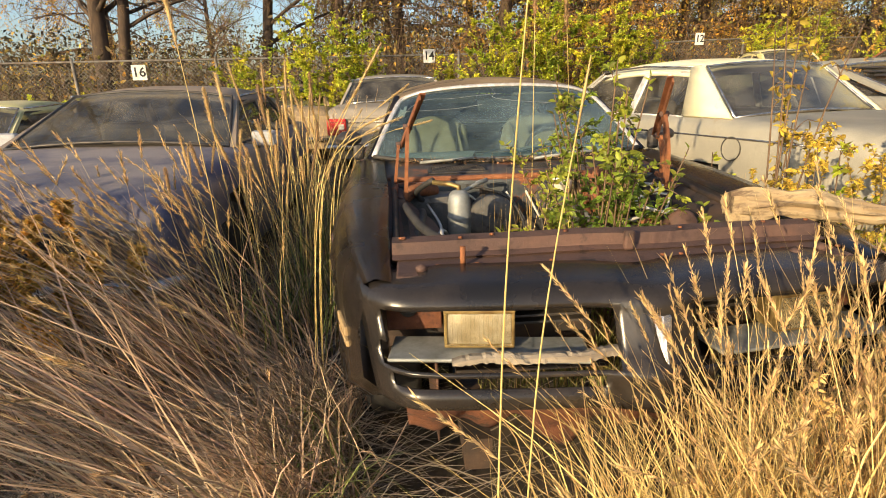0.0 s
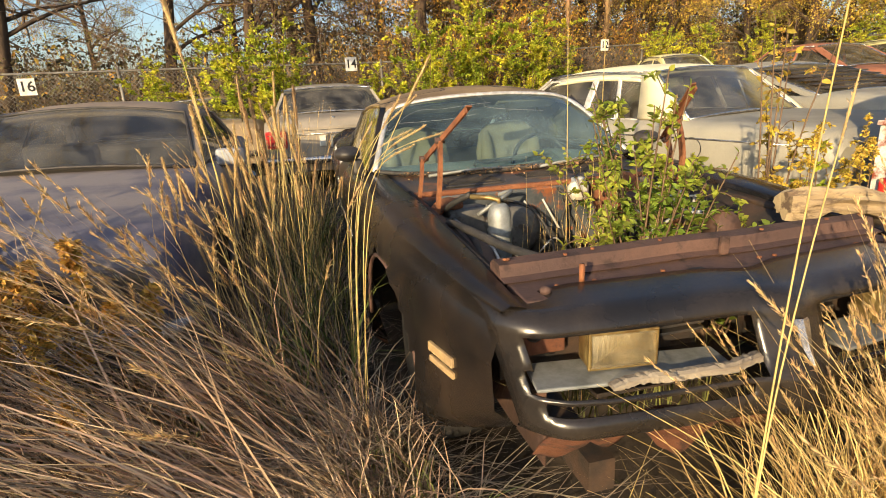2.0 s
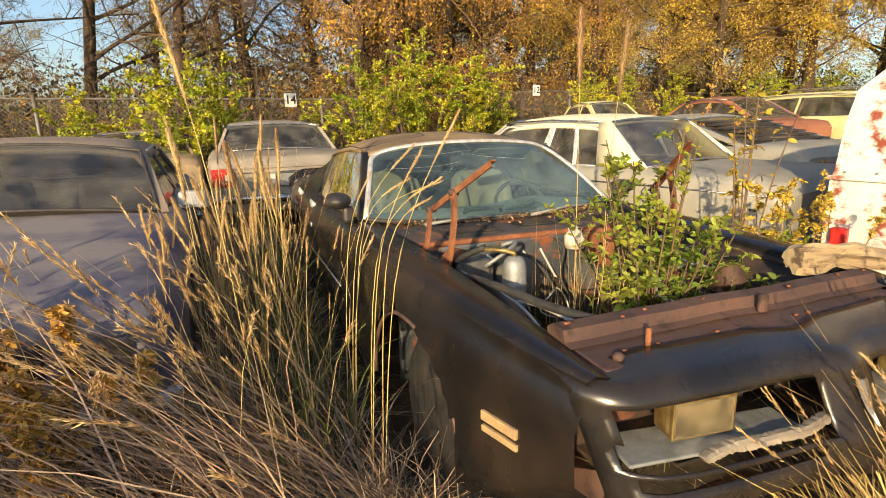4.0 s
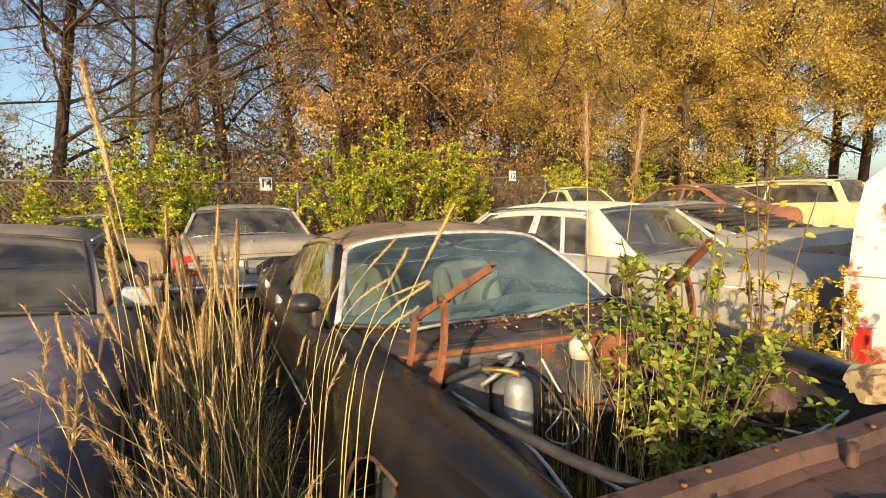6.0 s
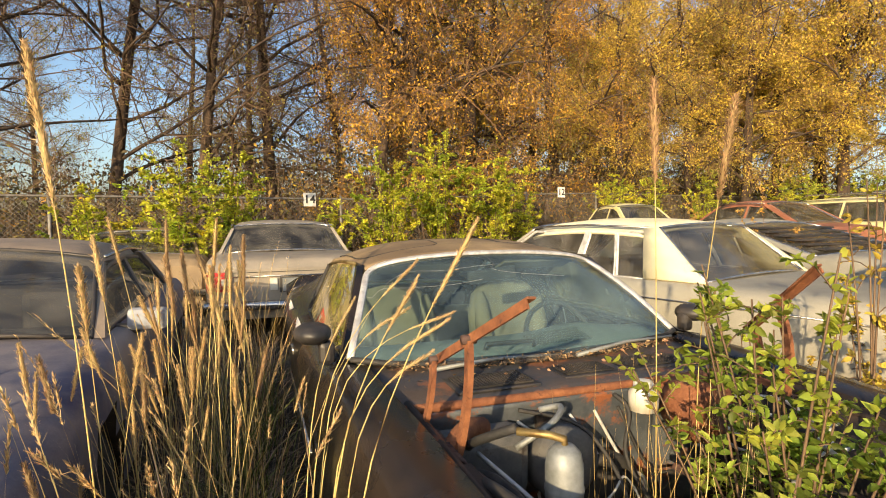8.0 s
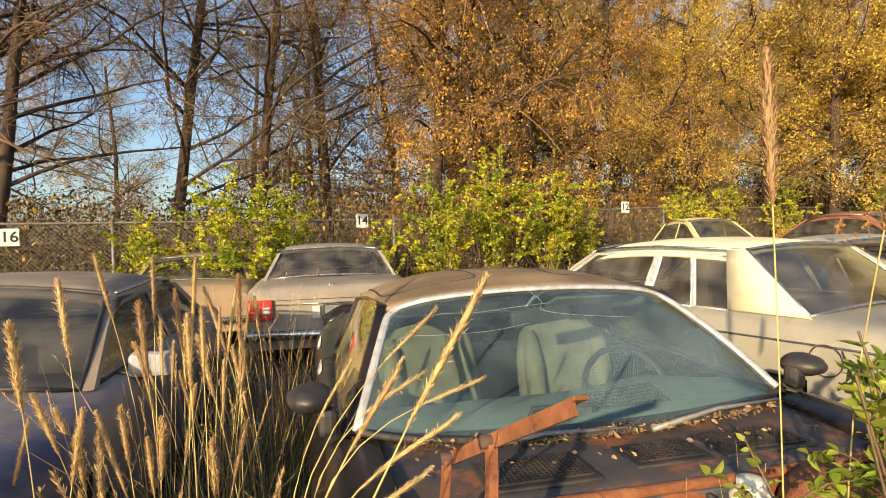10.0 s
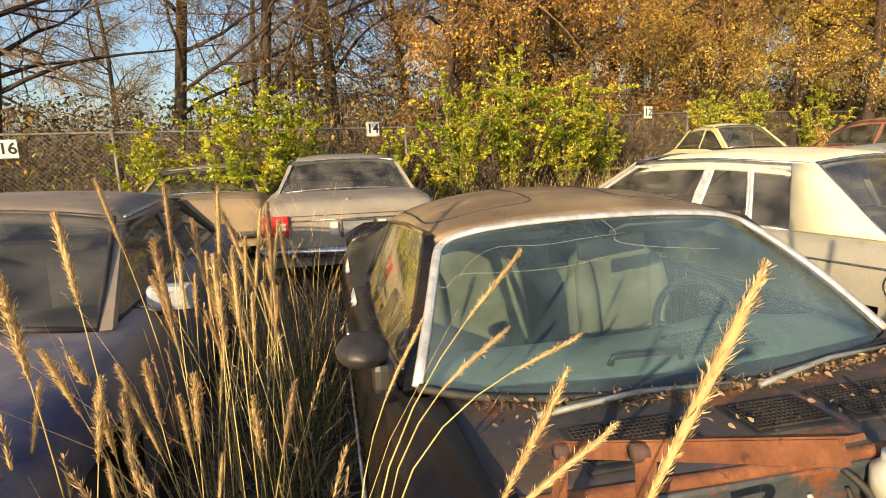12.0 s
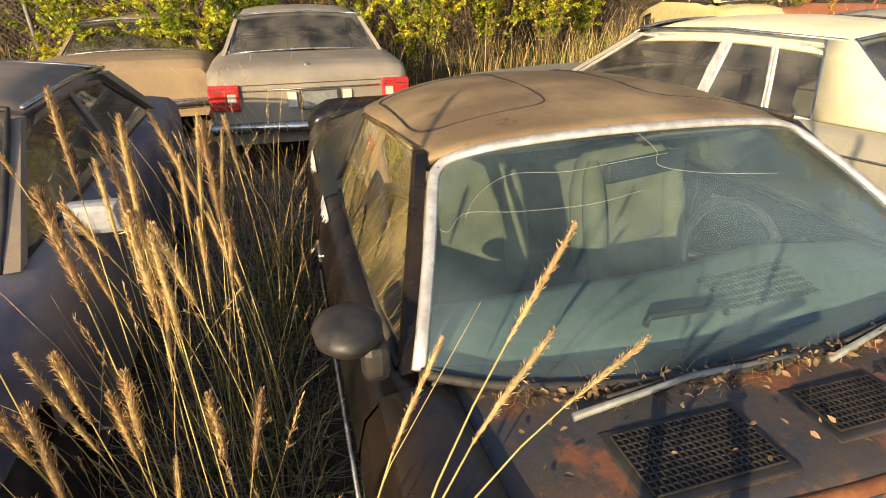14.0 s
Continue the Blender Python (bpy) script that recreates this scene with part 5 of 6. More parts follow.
def grass(name, n, area, h, lean, width, mat, label, curve=1.8, droop=0.0, spread=0.25, z0=0.0):
    """Blades over a list of (x0, x1, y0, y1) patches; lean is the mean sideways reach at the tip as a share of height."""
    a = np.array(area)
    share = (a[:, 1] - a[:, 0]) * (a[:, 3] - a[:, 2])
    pick = rng.choice(len(a), n, p=share / share.sum())
    b = a[pick]
    x = b[:, 0] + (b[:, 1] - b[:, 0]) * rng.random(n)
    y = b[:, 2] + (b[:, 3] - b[:, 2]) * rng.random(n)
    # gather into tufts
    tuft = rng.random(n) < 0.6
    x = np.where(tuft, np.round(x / 0.17) * 0.17 + rng.normal(0, 0.03, n) + 0.05 * np.sin(y * 9), x)
    base = np.stack([x, y, z0 + hill(x, y)], 1)
    hh = h[0] + (h[1] - h[0]) * rng.random(n) ** 1.3
    ln = np.array(lean)[None] * hh[:, None] + rng.normal(0, spread, (n, 2)) * hh[:, None]
    v, q, mid = blade_arrays(base, hh, ln, width * rng.uniform(0.6, 1.3, n), curve, droop)
    np_mesh(name, v, q, mat, label, "grass", "stuff")
    return mid


def heads(name, tops, mat, label, size=0.05, spikes=14):
    """Feathery seed heads on the upper part of the given stems."""
    n = len(tops)
    a, b = tops[:, -2], tops[:, -1]
    spikes = int(spikes * 2.4)
    k = 0.55 + 0.45 * rng.random((n, spikes, 1))
    p = a[:, None] * (1 - k) + b[:, None] * k
    d = (b - a)[:, None] / np.linalg.norm(b - a, axis=1)[:, None, None]
    out = rng.normal(0, 1, (n, spikes, 3))
    dirn = d * 1.5 + out * 0.42
    dirn /= np.linalg.norm(dirn, axis=2, keepdims=True)
    sd = np.cross(dirn, out)
    sd /= np.linalg.norm(sd, axis=2, keepdims=True) + 1e-9
    ln = size * rng.uniform(0.25, 0.6, (n, spikes, 1))
    w = size * 0.035
    v = np.stack([p - sd * w * 0.4, p + dirn * ln * 0.5 - sd * w, p + dirn * ln, p + dirn * ln * 0.5 + sd * w], 2).reshape(-1, 3)
    q = np.arange(n * spikes * 4).reshape(-1, 4)
    np_mesh(name, v, q, mat, label, "seed heads", "stuff")


LEFT = [(-6.5, -0.98, -0.9, 1.6), (-1.62, -0.98, 1.6, 6.5)]
grass("straw_mat", 2600, [(-3.4, -0.85, -1.2, 0.9)], (0.10, 0.36), (0.2, -0.3), 0.0052, "pale_straw", "long pale broken stems lying on the straw", 1.0, 0.55, 2.6)
grass("straw_mat", 6000, [(-3.2, -0.9, -1.2, 0.9)], (0.06, 0.30), (0.3, -0.2), 0.0044, "straw", "long bleached straw lying criss-cross", 1.0, 0.6, 2.2)
grass("straw_mat", 9000, LEFT + [(-4.2, -0.9, -1.3, -0.2)], (0.05, 0.22), (0.2, 0.0), 0.0030, "straw", "matted fallen straw covering the ground", 1.0, 0.5, 2.4)
grass("straw_mat", 5000, [(-0.9, 2.6, -1.2, 0.0), (1.0, 1.6, 0, 3), (2.0, 9, -0.6, 3)], (0.05, 0.22), (0, 0), 0.0035, "straw", "matted fallen straw before the car", 1.0, 0.5, 2.0)
grass("fallen_stems", 170, [(-2.3, -0.92, -0.7, 0.9)], (0.14, 0.40), (-1.5, -0.5), 0.0055, "pale_straw", "thick pale stems fallen over the straw", 1.1, 0.6, 1.0)
# reddish stems that fan out beside the car
m1 = grass("red_stems", 760, [(-1.5, -1.0, 0.15, 1.4), (-2.2, -1.4, 0.2, 1.1)], (0.70, 1.28), (-0.78, -0.10), 0.0044, "red_grass", "reddish dry grass stems fanning out beside the car", 1.25, 0.15, 0.32)
m2 = grass("red_stems", 190, [(-1.6, -0.95, 0.1, 1.2)], (0.35, 0.85), (-0.9, -0.30), 0.0044, "red_grass", "bent reddish dry stems", 1.15, 0.30, 0.6)
heads("stem_plumes", m2[:60], "seed_brown", "brown plumes of the bent stems", 0.045, 26)
m1b = grass("red_stems", 170, [(-2.3, -1.15, 0.7, 1.6)], (0.85, 1.30), (-0.30, -0.08), 0.0028, "gold_grass", "tall pale stems beside the blue car", 1.5, 0.10, 0.26)
heads("stem_plumes", m1b[:200], "seed", "tan plumes of the tall pale stems", 0.055, 34)
heads("stem_plumes", m1[:160], "seed", "fluffy seed heads of the dry stems", 0.05, 30)
grass("fender_grass", 700, [(-1.12, -0.84, -0.15, 0.85)], (0.26, 0.58), (-0.25, -0.2), 0.0042, "red_grass", "dry grass crowding the fender", 1.5, 0.25, 0.4)
grass("fender_grass", 260, [(-1.05, -0.80, -0.2, 0.6)], (0.2, 0.45), (-0.1, -0.2), 0.004, "green_grass", "green blades under the fender", 1.8, 0.3, 0.4)
m3 = grass("green_blades", 300, [(-1.40, -1.0, 0.9, 4.0)], (0.4, 0.95), (0.10, -0.05), 0.005, "green_grass", "green grass blades between the cars", 2.2, 0.25, 0.36)
m4 = grass("gap_stems", 260, [(-1.62, -0.99, 1.4, 5.4)], (0.7, 1.30), (-0.03, -0.04), 0.0024, "gold_grass", "tall dry grass between the parked cars", 1.8, 0.05, 0.20)
heads("gap_plumes", m4[:150], "seed", "tan seed heads of the tall dry grass", 0.035, 24)
grass("gap_straw", 1500, [(-1.65, -0.97, 1.4, 6.0)], (0.2, 0.6), (0, 0), 0.003, "red_grass", "tangled low dry grass between the cars", 1.4, 0.35, 0.5)
m5 = grass("weeds_before_blue_car", 600, [(-4.2, -1.6, 0.4, 1.2)], (0.3, 0.8), (-0.08, -0.05), 0.003, "red_grass", "brown dry weeds before the blue car", 1.6, 0.1, 0.32)
grass("weeds_before_blue_car", 700, [(-4.4, -1.7, 0.35, 1.15)], (0.2, 0.5), (0, 0), 0.006, "green_grass", "low green weeds before the blue car", 1.8, 0.2, 0.35)
# golden grass before the nose
m6 = grass("golden_grass", 5400, [(0.05, 2.1, -0.72, -0.2), (0.4, 2.4, -1.0, -0.3)], (0.35, 0.92), (0.02, 0.02), 0.0028, "gold_grass", "golden dry grass before the nose of the car", 1.8, 0.10, 0.30)
heads("golden_plumes", m6[:900], "seed", "pale feathery seed heads before the car", 0.03, 22)
grass("golden_grass", 3200, [(0.30, 1.5, -0.78, -0.26), (0.6, 1.5, -0.6, -0.26)], (0.42, 0.86), (0.0, 0.03), 0.0034, "gold_grass", "thick golden grass hiding the bumper", 1.5, 0.22, 0.42)
m7b = grass("golden_grass", 1500, [(-0.10, 0.6, -0.72, -0.25)], (0.40, 0.95), (0.02, 0.02), 0.0030, "gold_grass", "golden grass standing before the grille", 1.5, 0.15, 0.30)
heads("golden_plumes", m7b[:420], "seed", "seed heads before the grille", 0.04, 26)
m7c = grass("golden_grass", 260, [(0.0, 0.7, -0.70, -0.28)], (0.85, 1.18), (0.05, 0.0), 0.0028, "gold_grass", "tallest golden stalks before the car", 1.7, 0.08, 0.22)
heads("golden_plumes", m7c, "seed", "drooping seed heads of the tallest stalks", 0.045, 30)
m7 = grass("golden_grass", 1900, [(0.0, 2.1, -0.85, -0.22), (0.35, 1.6, -0.7, -0.22)], (0.65, 1.10), (0.08, 0.05), 0.0026, "gold_grass", "taller golden stalks before the car", 1.6, 0.05, 0.20)
heads("golden_plumes", m7[:700], "seed", "seed heads of the taller stalks", 0.035, 24)
grass("golden_grass", 1700, [(-0.62, 2.2, -0.85, -0.12)], (0.12, 0.50), (0, 0), 0.0032, "gold_grass", "short tangled golden grass under the nose", 1.3, 0.35, 0.7)
grass("golden_grass", 3200, [(-0.02, 1.5, -0.78, -0.22)], (0.42, 0.84), (0.05, 0), 0.0036, "gold_grass", "dense golden grass hiding half of the nose", 1.5, 0.2, 0.36)
grass("golden_grass", 1300, [(-0.25, 0.45, -0.66, -0.22)], (0.50, 0.86), (0.04, 0), 0.0032, "gold_grass", "golden stalks before the grille", 1.5, 0.18, 0.30)
grass("golden_grass", 1500, [(-0.46, 0.5, -0.58, -0.24)], (0.22, 0.56), (0, 0), 0.0028, "gold_grass", "golden grass before the headlamp", 1.6, 0.2, 0.35)
# engine bay and beyond
m8 = grass("bay_grass", 500, [(-0.34, 0.34, 0.55, 1.35)], (0.25, 0.65), (0.0, 0.0), 0.003, "green_grass", "green grass growing up through the engine bay", 1.8, 0.25, 0.35, 0.1)
m9 = grass("bay_straw", 60, [(-0.25, 0.2, 0.7, 1.35)], (0.7, 1.05), (0.02, 0.0), 0.0026, "gold_grass", "dry stalks standing in the engine bay", 1.8, 0.0, 0.06, 0.05)
m10 = grass("side_grass", 900, [(0.98, 1.5, 0.2, 2.6), (1.0, 1.9, -0.1, 1.3)], (0.3, 0.85), (0, 0), 0.0035, "gold_grass", "dry grass between the black coupe and the sedan", 1.8, 0.15, 0.22)
m11 = grass("field_grass", 4200, [(3.3, 14, 1.2, 4.0), (3.6, 5.2, 3.5, 9), (7.4, 8.2, 4, 10), (-6, 14, 9.6, 12.5), (-9, -6, 2, 10)], (0.4, 1.2), (0, 0), 0.006, "gold_grass", "rough dry grass among the parked cars", 1.8, 0.12, 0.22)
heads("field_plumes", m11[:900], "seed", "seed heads in the rough grass", 0.07, 10)
grass("field_weeds", 3000, [(-9, 16, 10.2, 13.2), (3.2, 5.4, 3, 9)], (0.3, 0.9), (0, 0), 0.012, "green_grass", "green weeds along the fence", 1.8, 0.25, 0.35)


def foxtail(keys, head=0.16, fat=0.013, n_hair=260, stem_r=0.0022, mat="gold_grass", head_mat="seed"):
    """One tall stalk with a bristly seed head at its tip."""
    top = thing("grass_stalk", "tall dry grass stalk with a bristly golden seed head", "grass stalk", None, "tall grass stalks")
    pts = spline(keys, 14)
    tube("stem", pts, [stem_r * (1 - 0.5 * i / 13) for i in range(14)], mat, top, 5)
    # length along the tip
    seg, acc = [], 0.0
    for i in range(13, 0, -1):
        seg.append((pts[i], pts[i - 1]))
        acc += (pts[i] - pts[i - 1]).length
        if acc > head:
            break
    tip, low = pts[13], seg[-1][1]
    axis = (tip - low).normalized()
    u = rng.random(n_hair)
    ang = rng.uniform(0, 2 * np.pi, n_hair)
    a = np.array(axis.orthogonal().normalized())
    b = np.cross(np.array(axis), a)
    s = np.clip(u * (len(seg)), 0, len(seg) - 1e-6)
    i0 = s.astype(int)
    f = s - i0
    pa = np.array([list(p[0]) for p in seg])
    pb = np.array([list(p[1]) for p in seg])
    c = pa[i0] * (1 - f)[:, None] + pb[i0] * f[:, None]
    out = a[None] * np.cos(ang)[:, None] + b[None] * np.sin(ang)[:, None]
    prof = fat * (0.35 + 0.65 * np.sin(np.pi * np.clip(u * 0.95 + 0.03, 0, 1)) ** 0.6) * rng.uniform(0.5, 1.25, n_hair)
    core = [pa[0].tolist()] + [x.tolist() for x in pb]
    tube("rachis", core, [fat * 0.12] + [fat * 0.42] * (len(core) - 2) + [fat * 0.15], head_mat, top, 6)
    d = out * rng.uniform(0.1, 0.45, n_hair)[:, None] + np.array(axis)[None] * rng.uniform(0.4, 1.2, n_hair)[:, None] + rng.normal(0, 0.16, (n_hair, 3))
    d /= np.linalg.norm(d, axis=1)[:, None]
    c = c + out * (prof * 0.42)[:, None]
    ln = (prof * 1.15)[:, None]
    sd = np.cross(d, out)
    sd /= np.linalg.norm(sd, axis=1)[:, None] + 1e-9
    w = fat * (0.07 if n_hair > 300 else 0.12)
    v = np.stack([c, c + d * ln * 0.5 - sd * w, c + d * ln, c + d * ln * 0.5 + sd * w], 1).reshape(-1, 3)
    np_mesh("seed_head", v, np.arange(n_hair * 4).reshape(-1, 4), head_mat, parent=top)
    return top


STALKS = [((-1.38, 1.12, 0), (-1.47, 1.20, 1.15), (-1.60, 1.38, 1.89), 0.30, 0.018), ((-0.06, 1.06, 0.2), (-0.055, 1.07, 1.1), (-0.048, 1.098, 1.853), 0.28, 0.020), ((0.14, 1.12, 0.2), (0.10, 1.07, 1.1), (0.0, 0.87, 1.76), 0.24, 0.018),
          ((-1.02, 0.82, 0), (-0.92, 0.86, 0.95), (-0.66, 0.91, 1.47), 0.20, 0.010), ((-1.03, 0.95, 0), (-0.95, 0.98, 0.95), (-0.75, 1.05, 1.34), 0.15, 0.009), ((-1.02, 1.0, 0), (-0.93, 1.06, 0.97), (-0.64, 1.14, 1.22), 0.16, 0.009), ((-1.0, 0.9, 0), (-0.92, 0.98, 0.96), (-0.70, 1.10, 1.15), 0.16, 0.008),
          ((-1.02, 1.32, 0), (-0.92, 1.42, 0.97), (-0.56, 1.70, 1.33), 0.22, 0.011), ((-1.0, 1.36, 0), (-0.90, 1.44, 0.96), (-0.60, 1.66, 1.17), 0.18, 0.010), ((-1.0, 1.40, 0), (-0.88, 1.45, 0.95), (-0.45, 1.62, 1.15), 0.18, 0.010), ((-1.02, 1.45, 0), (-0.95, 1.52, 0.9), (-0.80, 1.62, 1.22), 0.15, 0.008)]
for a, b, c, hd, ft in STALKS:
    foxtail((a, b, c), hd, ft, 1000 if hd > 0.23 else 620, head_mat="seed_brown" if 0.23 < hd < 0.29 else "seed")
for k in range(34):
    x, y = R.uniform(-1.58, -1.08), R.uniform(1.7, 3.2)
    h = R.uniform(0.95, 1.52)
    dx, dy = R.uniform(-0.24, 0.16), R.uniform(-0.16, 0.12)
    foxtail(((x, y, 0), (x + dx * 0.3, y + dy * 0.3, h * 0.55), (x + dx, y + dy, h)), R.uniform(0.14, 0.27), R.uniform(0.012, 0.020), 620, head_mat=R.choice(("seed", "seed", "seed_brown")))
for k in range(16):
    x, y = R.uniform(-1.78, -1.30), R.uniform(1.3, 2.05)
    h = R.uniform(0.78, 1.18)
    dx, dy = R.uniform(-0.14, 0.14), R.uniform(-0.10, 0.08)
    foxtail(((x, y, 0), (x + dx * 0.3, y + dy * 0.3, h * 0.55), (x + dx, y + dy, h)), R.uniform(0.13, 0.22), R.uniform(0.011, 0.017), 620, head_mat=R.choice(("seed", "seed", "seed_brown")))
for k in range(10):
    x, y = R.uniform(0.1, 1.5), R.uniform(-0.7, -0.3)
    h = R.uniform(0.7, 1.05)
    foxtail(((x, y, 0), (x + 0.02, y, h * 0.6), (x + R.uniform(-0.2, 0.2), y + R.uniform(-0.1, 0.1), h)), 0.08, 0.010, 120)
for x, y, h, dx in ((-0.46, -0.42, 1.55, 0.06), (-0.40, -0.36, 1.35, 0.10), (0.35, -0.5, 1.6, -0.25), (0.62, -0.45, 1.5, 0.2)):
    foxtail(((x, y, 0), (x + dx * 0.3, y, h * 0.6), (x + dx, y, h)), 0.10, 0.006, 90)


# ---------- leafy plants ----------
def leaves_at(pos, nrm_dir, size, mat, name="leaf", parent=None, kind="", label="", category=""):
    """Folded pointed leaves at positions, each pointing along its direction."""
    n = len(pos)
    d = nrm_dir / (np.linalg.norm(nrm_dir, axis=1)[:, None] + 1e-9)
    rnd = rng.normal(0, 1, (n, 3))
    rnd[:, 2] += 1.2
    s = np.cross(d, rnd)
    s /= np.linalg.norm(s, axis=1)[:, None] + 1e-9
    up = np.cross(s, d)
    L = (size * rng.uniform(0.6, 1.2, n))[:, None]
    w = L * 0.27
    lift = up * L * 0.07
    v = np.stack([pos, pos + d * L * 0.28 - s * w * 0.92 + lift, pos + d * L * 0.64 - s * w * 0.78 + lift * 0.6, pos + d * L - up * L * 0.10, pos + d * L * 0.64 + s * w * 0.78 + lift * 0.6, pos + d * L * 0.28 + s * w * 0.92 + lift], 1)
    quads = np.array([[0, 1, 2, 3], [0, 3, 4, 5]])
    q = (np.arange(n)[:, None, None] * 6 + quads[None]).reshape(-1, 4)
    return np_mesh(name, v.reshape(-1, 3), q, mat, label, category, kind, parent)


def join_tubes(lines):
    vs, fs, o = [], [], 0
    for pts, rad, n in lines:
        v, f = tube_data(pts, rad, n)
        vs += v
        fs += [tuple(i + o for i in ff) for ff in f]
        o += len(v)
    return vs, fs


def shrub(name, label, at, stems, height, spread, leaf, count, mat="leaf_green", upright=0.6, stem_r=0.006, group="", flowers=False):
    top = thing(name, label, "shrub", Matrix.Translation(Vector(at) + Vector((0, 0, float(hill(at[0], at[1]))))), group)
    lines, P, D = [], [], []
    for k in range(stems):
        a = R.uniform(0, 2 * math.pi)
        rr = spread * R.uniform(0.15, 1.0)
        h = height * R.uniform(0.55, 1.0) * (1 - 0.25 * rr / spread)
        p0 = Vector((R.uniform(-0.1, 0.1) * spread, R.uniform(-0.1, 0.1) * spread, 0))
        p2 = Vector((rr * math.cos(a), rr * math.sin(a), h))
        p1 = p0.lerp(p2, 0.5) + Vector((0, 0, h * 0.15 * upright))
        pts = spline((p0, p1, p2), 9)
        lines.append((pts, [stem_r * (1 - 0.08 * i) for i in range(9)], 4))
        twigs = [(pts, 0.7 if flowers else 0.25)]
        for j in range(5):
            i = R.randint(6, 8) if flowers else R.randint(3, 7)
            q = pts[i]
            e = q + Vector((R.gauss(0, 0.3), R.gauss(0, 0.3), R.uniform(0.0, 0.35))) * spread * (0.35 if flowers else 0.55)
            tw = spline((q, q.lerp(e, 0.5) + Vector((0, 0, 0.03)), e), 6)
            lines.append((tw, stem_r * 0.4, 3))
            twigs.append((tw, 0.0))
        per = max(2, int(count / stems / 6))
        for tw, lo in twigs:
            for j in range(per):
                u = R.uniform(lo, 1.0) * (len(tw) - 1)
                i = min(int(u), len(tw) - 2)
                p = tw[i].lerp(tw[i + 1], u - i)
                t = (tw[i + 1] - tw[i]).normalized()
                o = Vector((R.gauss(0, 1), R.gauss(0, 1), R.gauss(0, 0.5))).normalized()
                P.append(list(p))
                D.append(list(t * 0.5 + o))
    for k in range(stems):
        v, f = join_tubes(lines[k * 6:k * 6 + 6])
        mesh_ob("stem", v, f, "twig", top)
    leaves_at(np.array(P), np.array(D), leaf, mat, "foliage", top)
    return top


shrub("bay_shrub", "leafy green shrub growing through the engine bay", (0.20, 0.86, 0.12), 30, 1.40, 0.46, 0.033, 3900, "leaf_bay")
for x, y, h, dx in ((0.30, -0.40, 1.0, 0.16), (0.52, -0.36, 1.1, -0.1), (0.72, -0.5, 1.05, 0.14), (0.86, -0.36, 1.15, -0.06), (1.05, -0.45, 1.0, 0.1)):
    shrub("dry_weed", "branching pale dry weed before the car", (x, y, 0), 7, h, 0.2, 0.016, 900, "gold_grass", 0.9, 0.003, group="dry weeds", flowers=True)
shrub("bay_shrub", "low green sapling beside the radiator support", (0.42, 0.68, 0.25), 11, 0.85, 0.38, 0.034, 1400, "leaf_bay")
for x, y, h, sp, c in ((1.3, 10.0, 2.9, 1.1, 5200), (2.6, 10.6, 3.3, 1.3, 7000), (3.9, 11.0, 3.0, 1.2, 5600), (-2.2, 8.8, 2.5, 1.0, 3800), (-1.6, 10.2, 2.7, 1.0, 3600), (-3.4, 9.2, 2.0, 0.9, 2600), (5.3, 12.2, 2.3, 0.7, 2600), (8.6, 12.9, 2.5, 0.9, 2600), (10.2, 13.2, 2.6, 1.0, 2600), (-6.4, 8.6, 1.3, 0.9, 1500), (12.5, 13.5, 2.8, 1.2, 2600), (0.2, 10.8, 1.8, 0.8, 2200), (14.5, 11.5, 2.6, 1.3, 2600), (16.5, 13.5, 3.0, 1.4, 2600), (18.5, 12.5, 3.0, 1.4, 2600)):
    shrub("fence_shrub", "yellow-green shrub lit by low sun at the fence", (x, y, 0), 24, h * 1.12, sp * 0.88, 0.066, int(c * 2.3), stem_r=0.01, group="shrubs along the fence")
for x, y, h, c in ((1.42, 1.35, 1.35, 900), (1.25, 1.05, 1.15, 600), (1.7, 1.15, 1.25, 600), (4.3, 4.3, 1.9, 800), (4.0, 2.2, 1.5, 600), (5.0, 6.0, 1.7, 700)):
    shrub("goldenrod", "dry yellow goldenrod among the parked cars", (x, y, 0), 10, h, 0.30 if x < 2 else 0.5, 0.022, c * 3, "leaf_gold" if x < 2 else "goldenrod", 0.8, 0.004, group="goldenrod clumps", flowers=True)
for x, y, h in ((-2.05, 0.75, 1.16), (-2.35, 0.95, 1.25), (-1.85, 0.9, 1.0), (-2.7, 0.8, 1.2), (-2.5, 0.55, 1.1), (-2.95, 0.95, 1.2)):
    shrub("goldenrod", "dry brown goldenrod before the blue car", (x, y, 0), 9, h, 0.22, 0.030, 4600, "goldenrod", 0.8, 0.004, group="goldenrod clumps", flowers=True)
shrub("weed", "green weed between the coupe and the sedan", (1.5, 1.2, 0), 8, 1.1, 0.3, 0.045, 500)
shrub("weed", "green weed beside the rusty truck", (1.25, 1.9, 0), 8, 1.0, 0.25, 0.045, 400)
shrub("bare_weed", "tall leggy weed with few yellowing leaves", (1.22, 1.3, 0), 6, 2.15, 0.35, 0.045, 160, "leaf_gold", 1.0, 0.006)
# unseen shrubs added behind the walker to shade the ground beside the car
for x, y in ((-8.15, -7.45), (-8.4, -7.2), (-9.2, -8.0), (-8.7, -6.2), (-7.9, -6.3), (-8.9, -5.4), (-10.0, -4.6), (-11.2, -3.8), (-12.5, -3.0), (-14, -2.2)):
    shrub("hedge_shrub", "dense unseen shrub added to shade the ground beside the car", (x, y, 0), 22, 3.9, 1.0, 0.18, 8500, "leaf_olive", stem_r=0.015, group="boundary hedge")

# ---------- fence ----------
fence = thing("chain_link_fence", "rusting chain-link fence with a top rail", "fence", kind="structure")
F0, FD = Vector((-0.01, 11.63, 0)), Vector((1, 0.2, 0)).normalized()


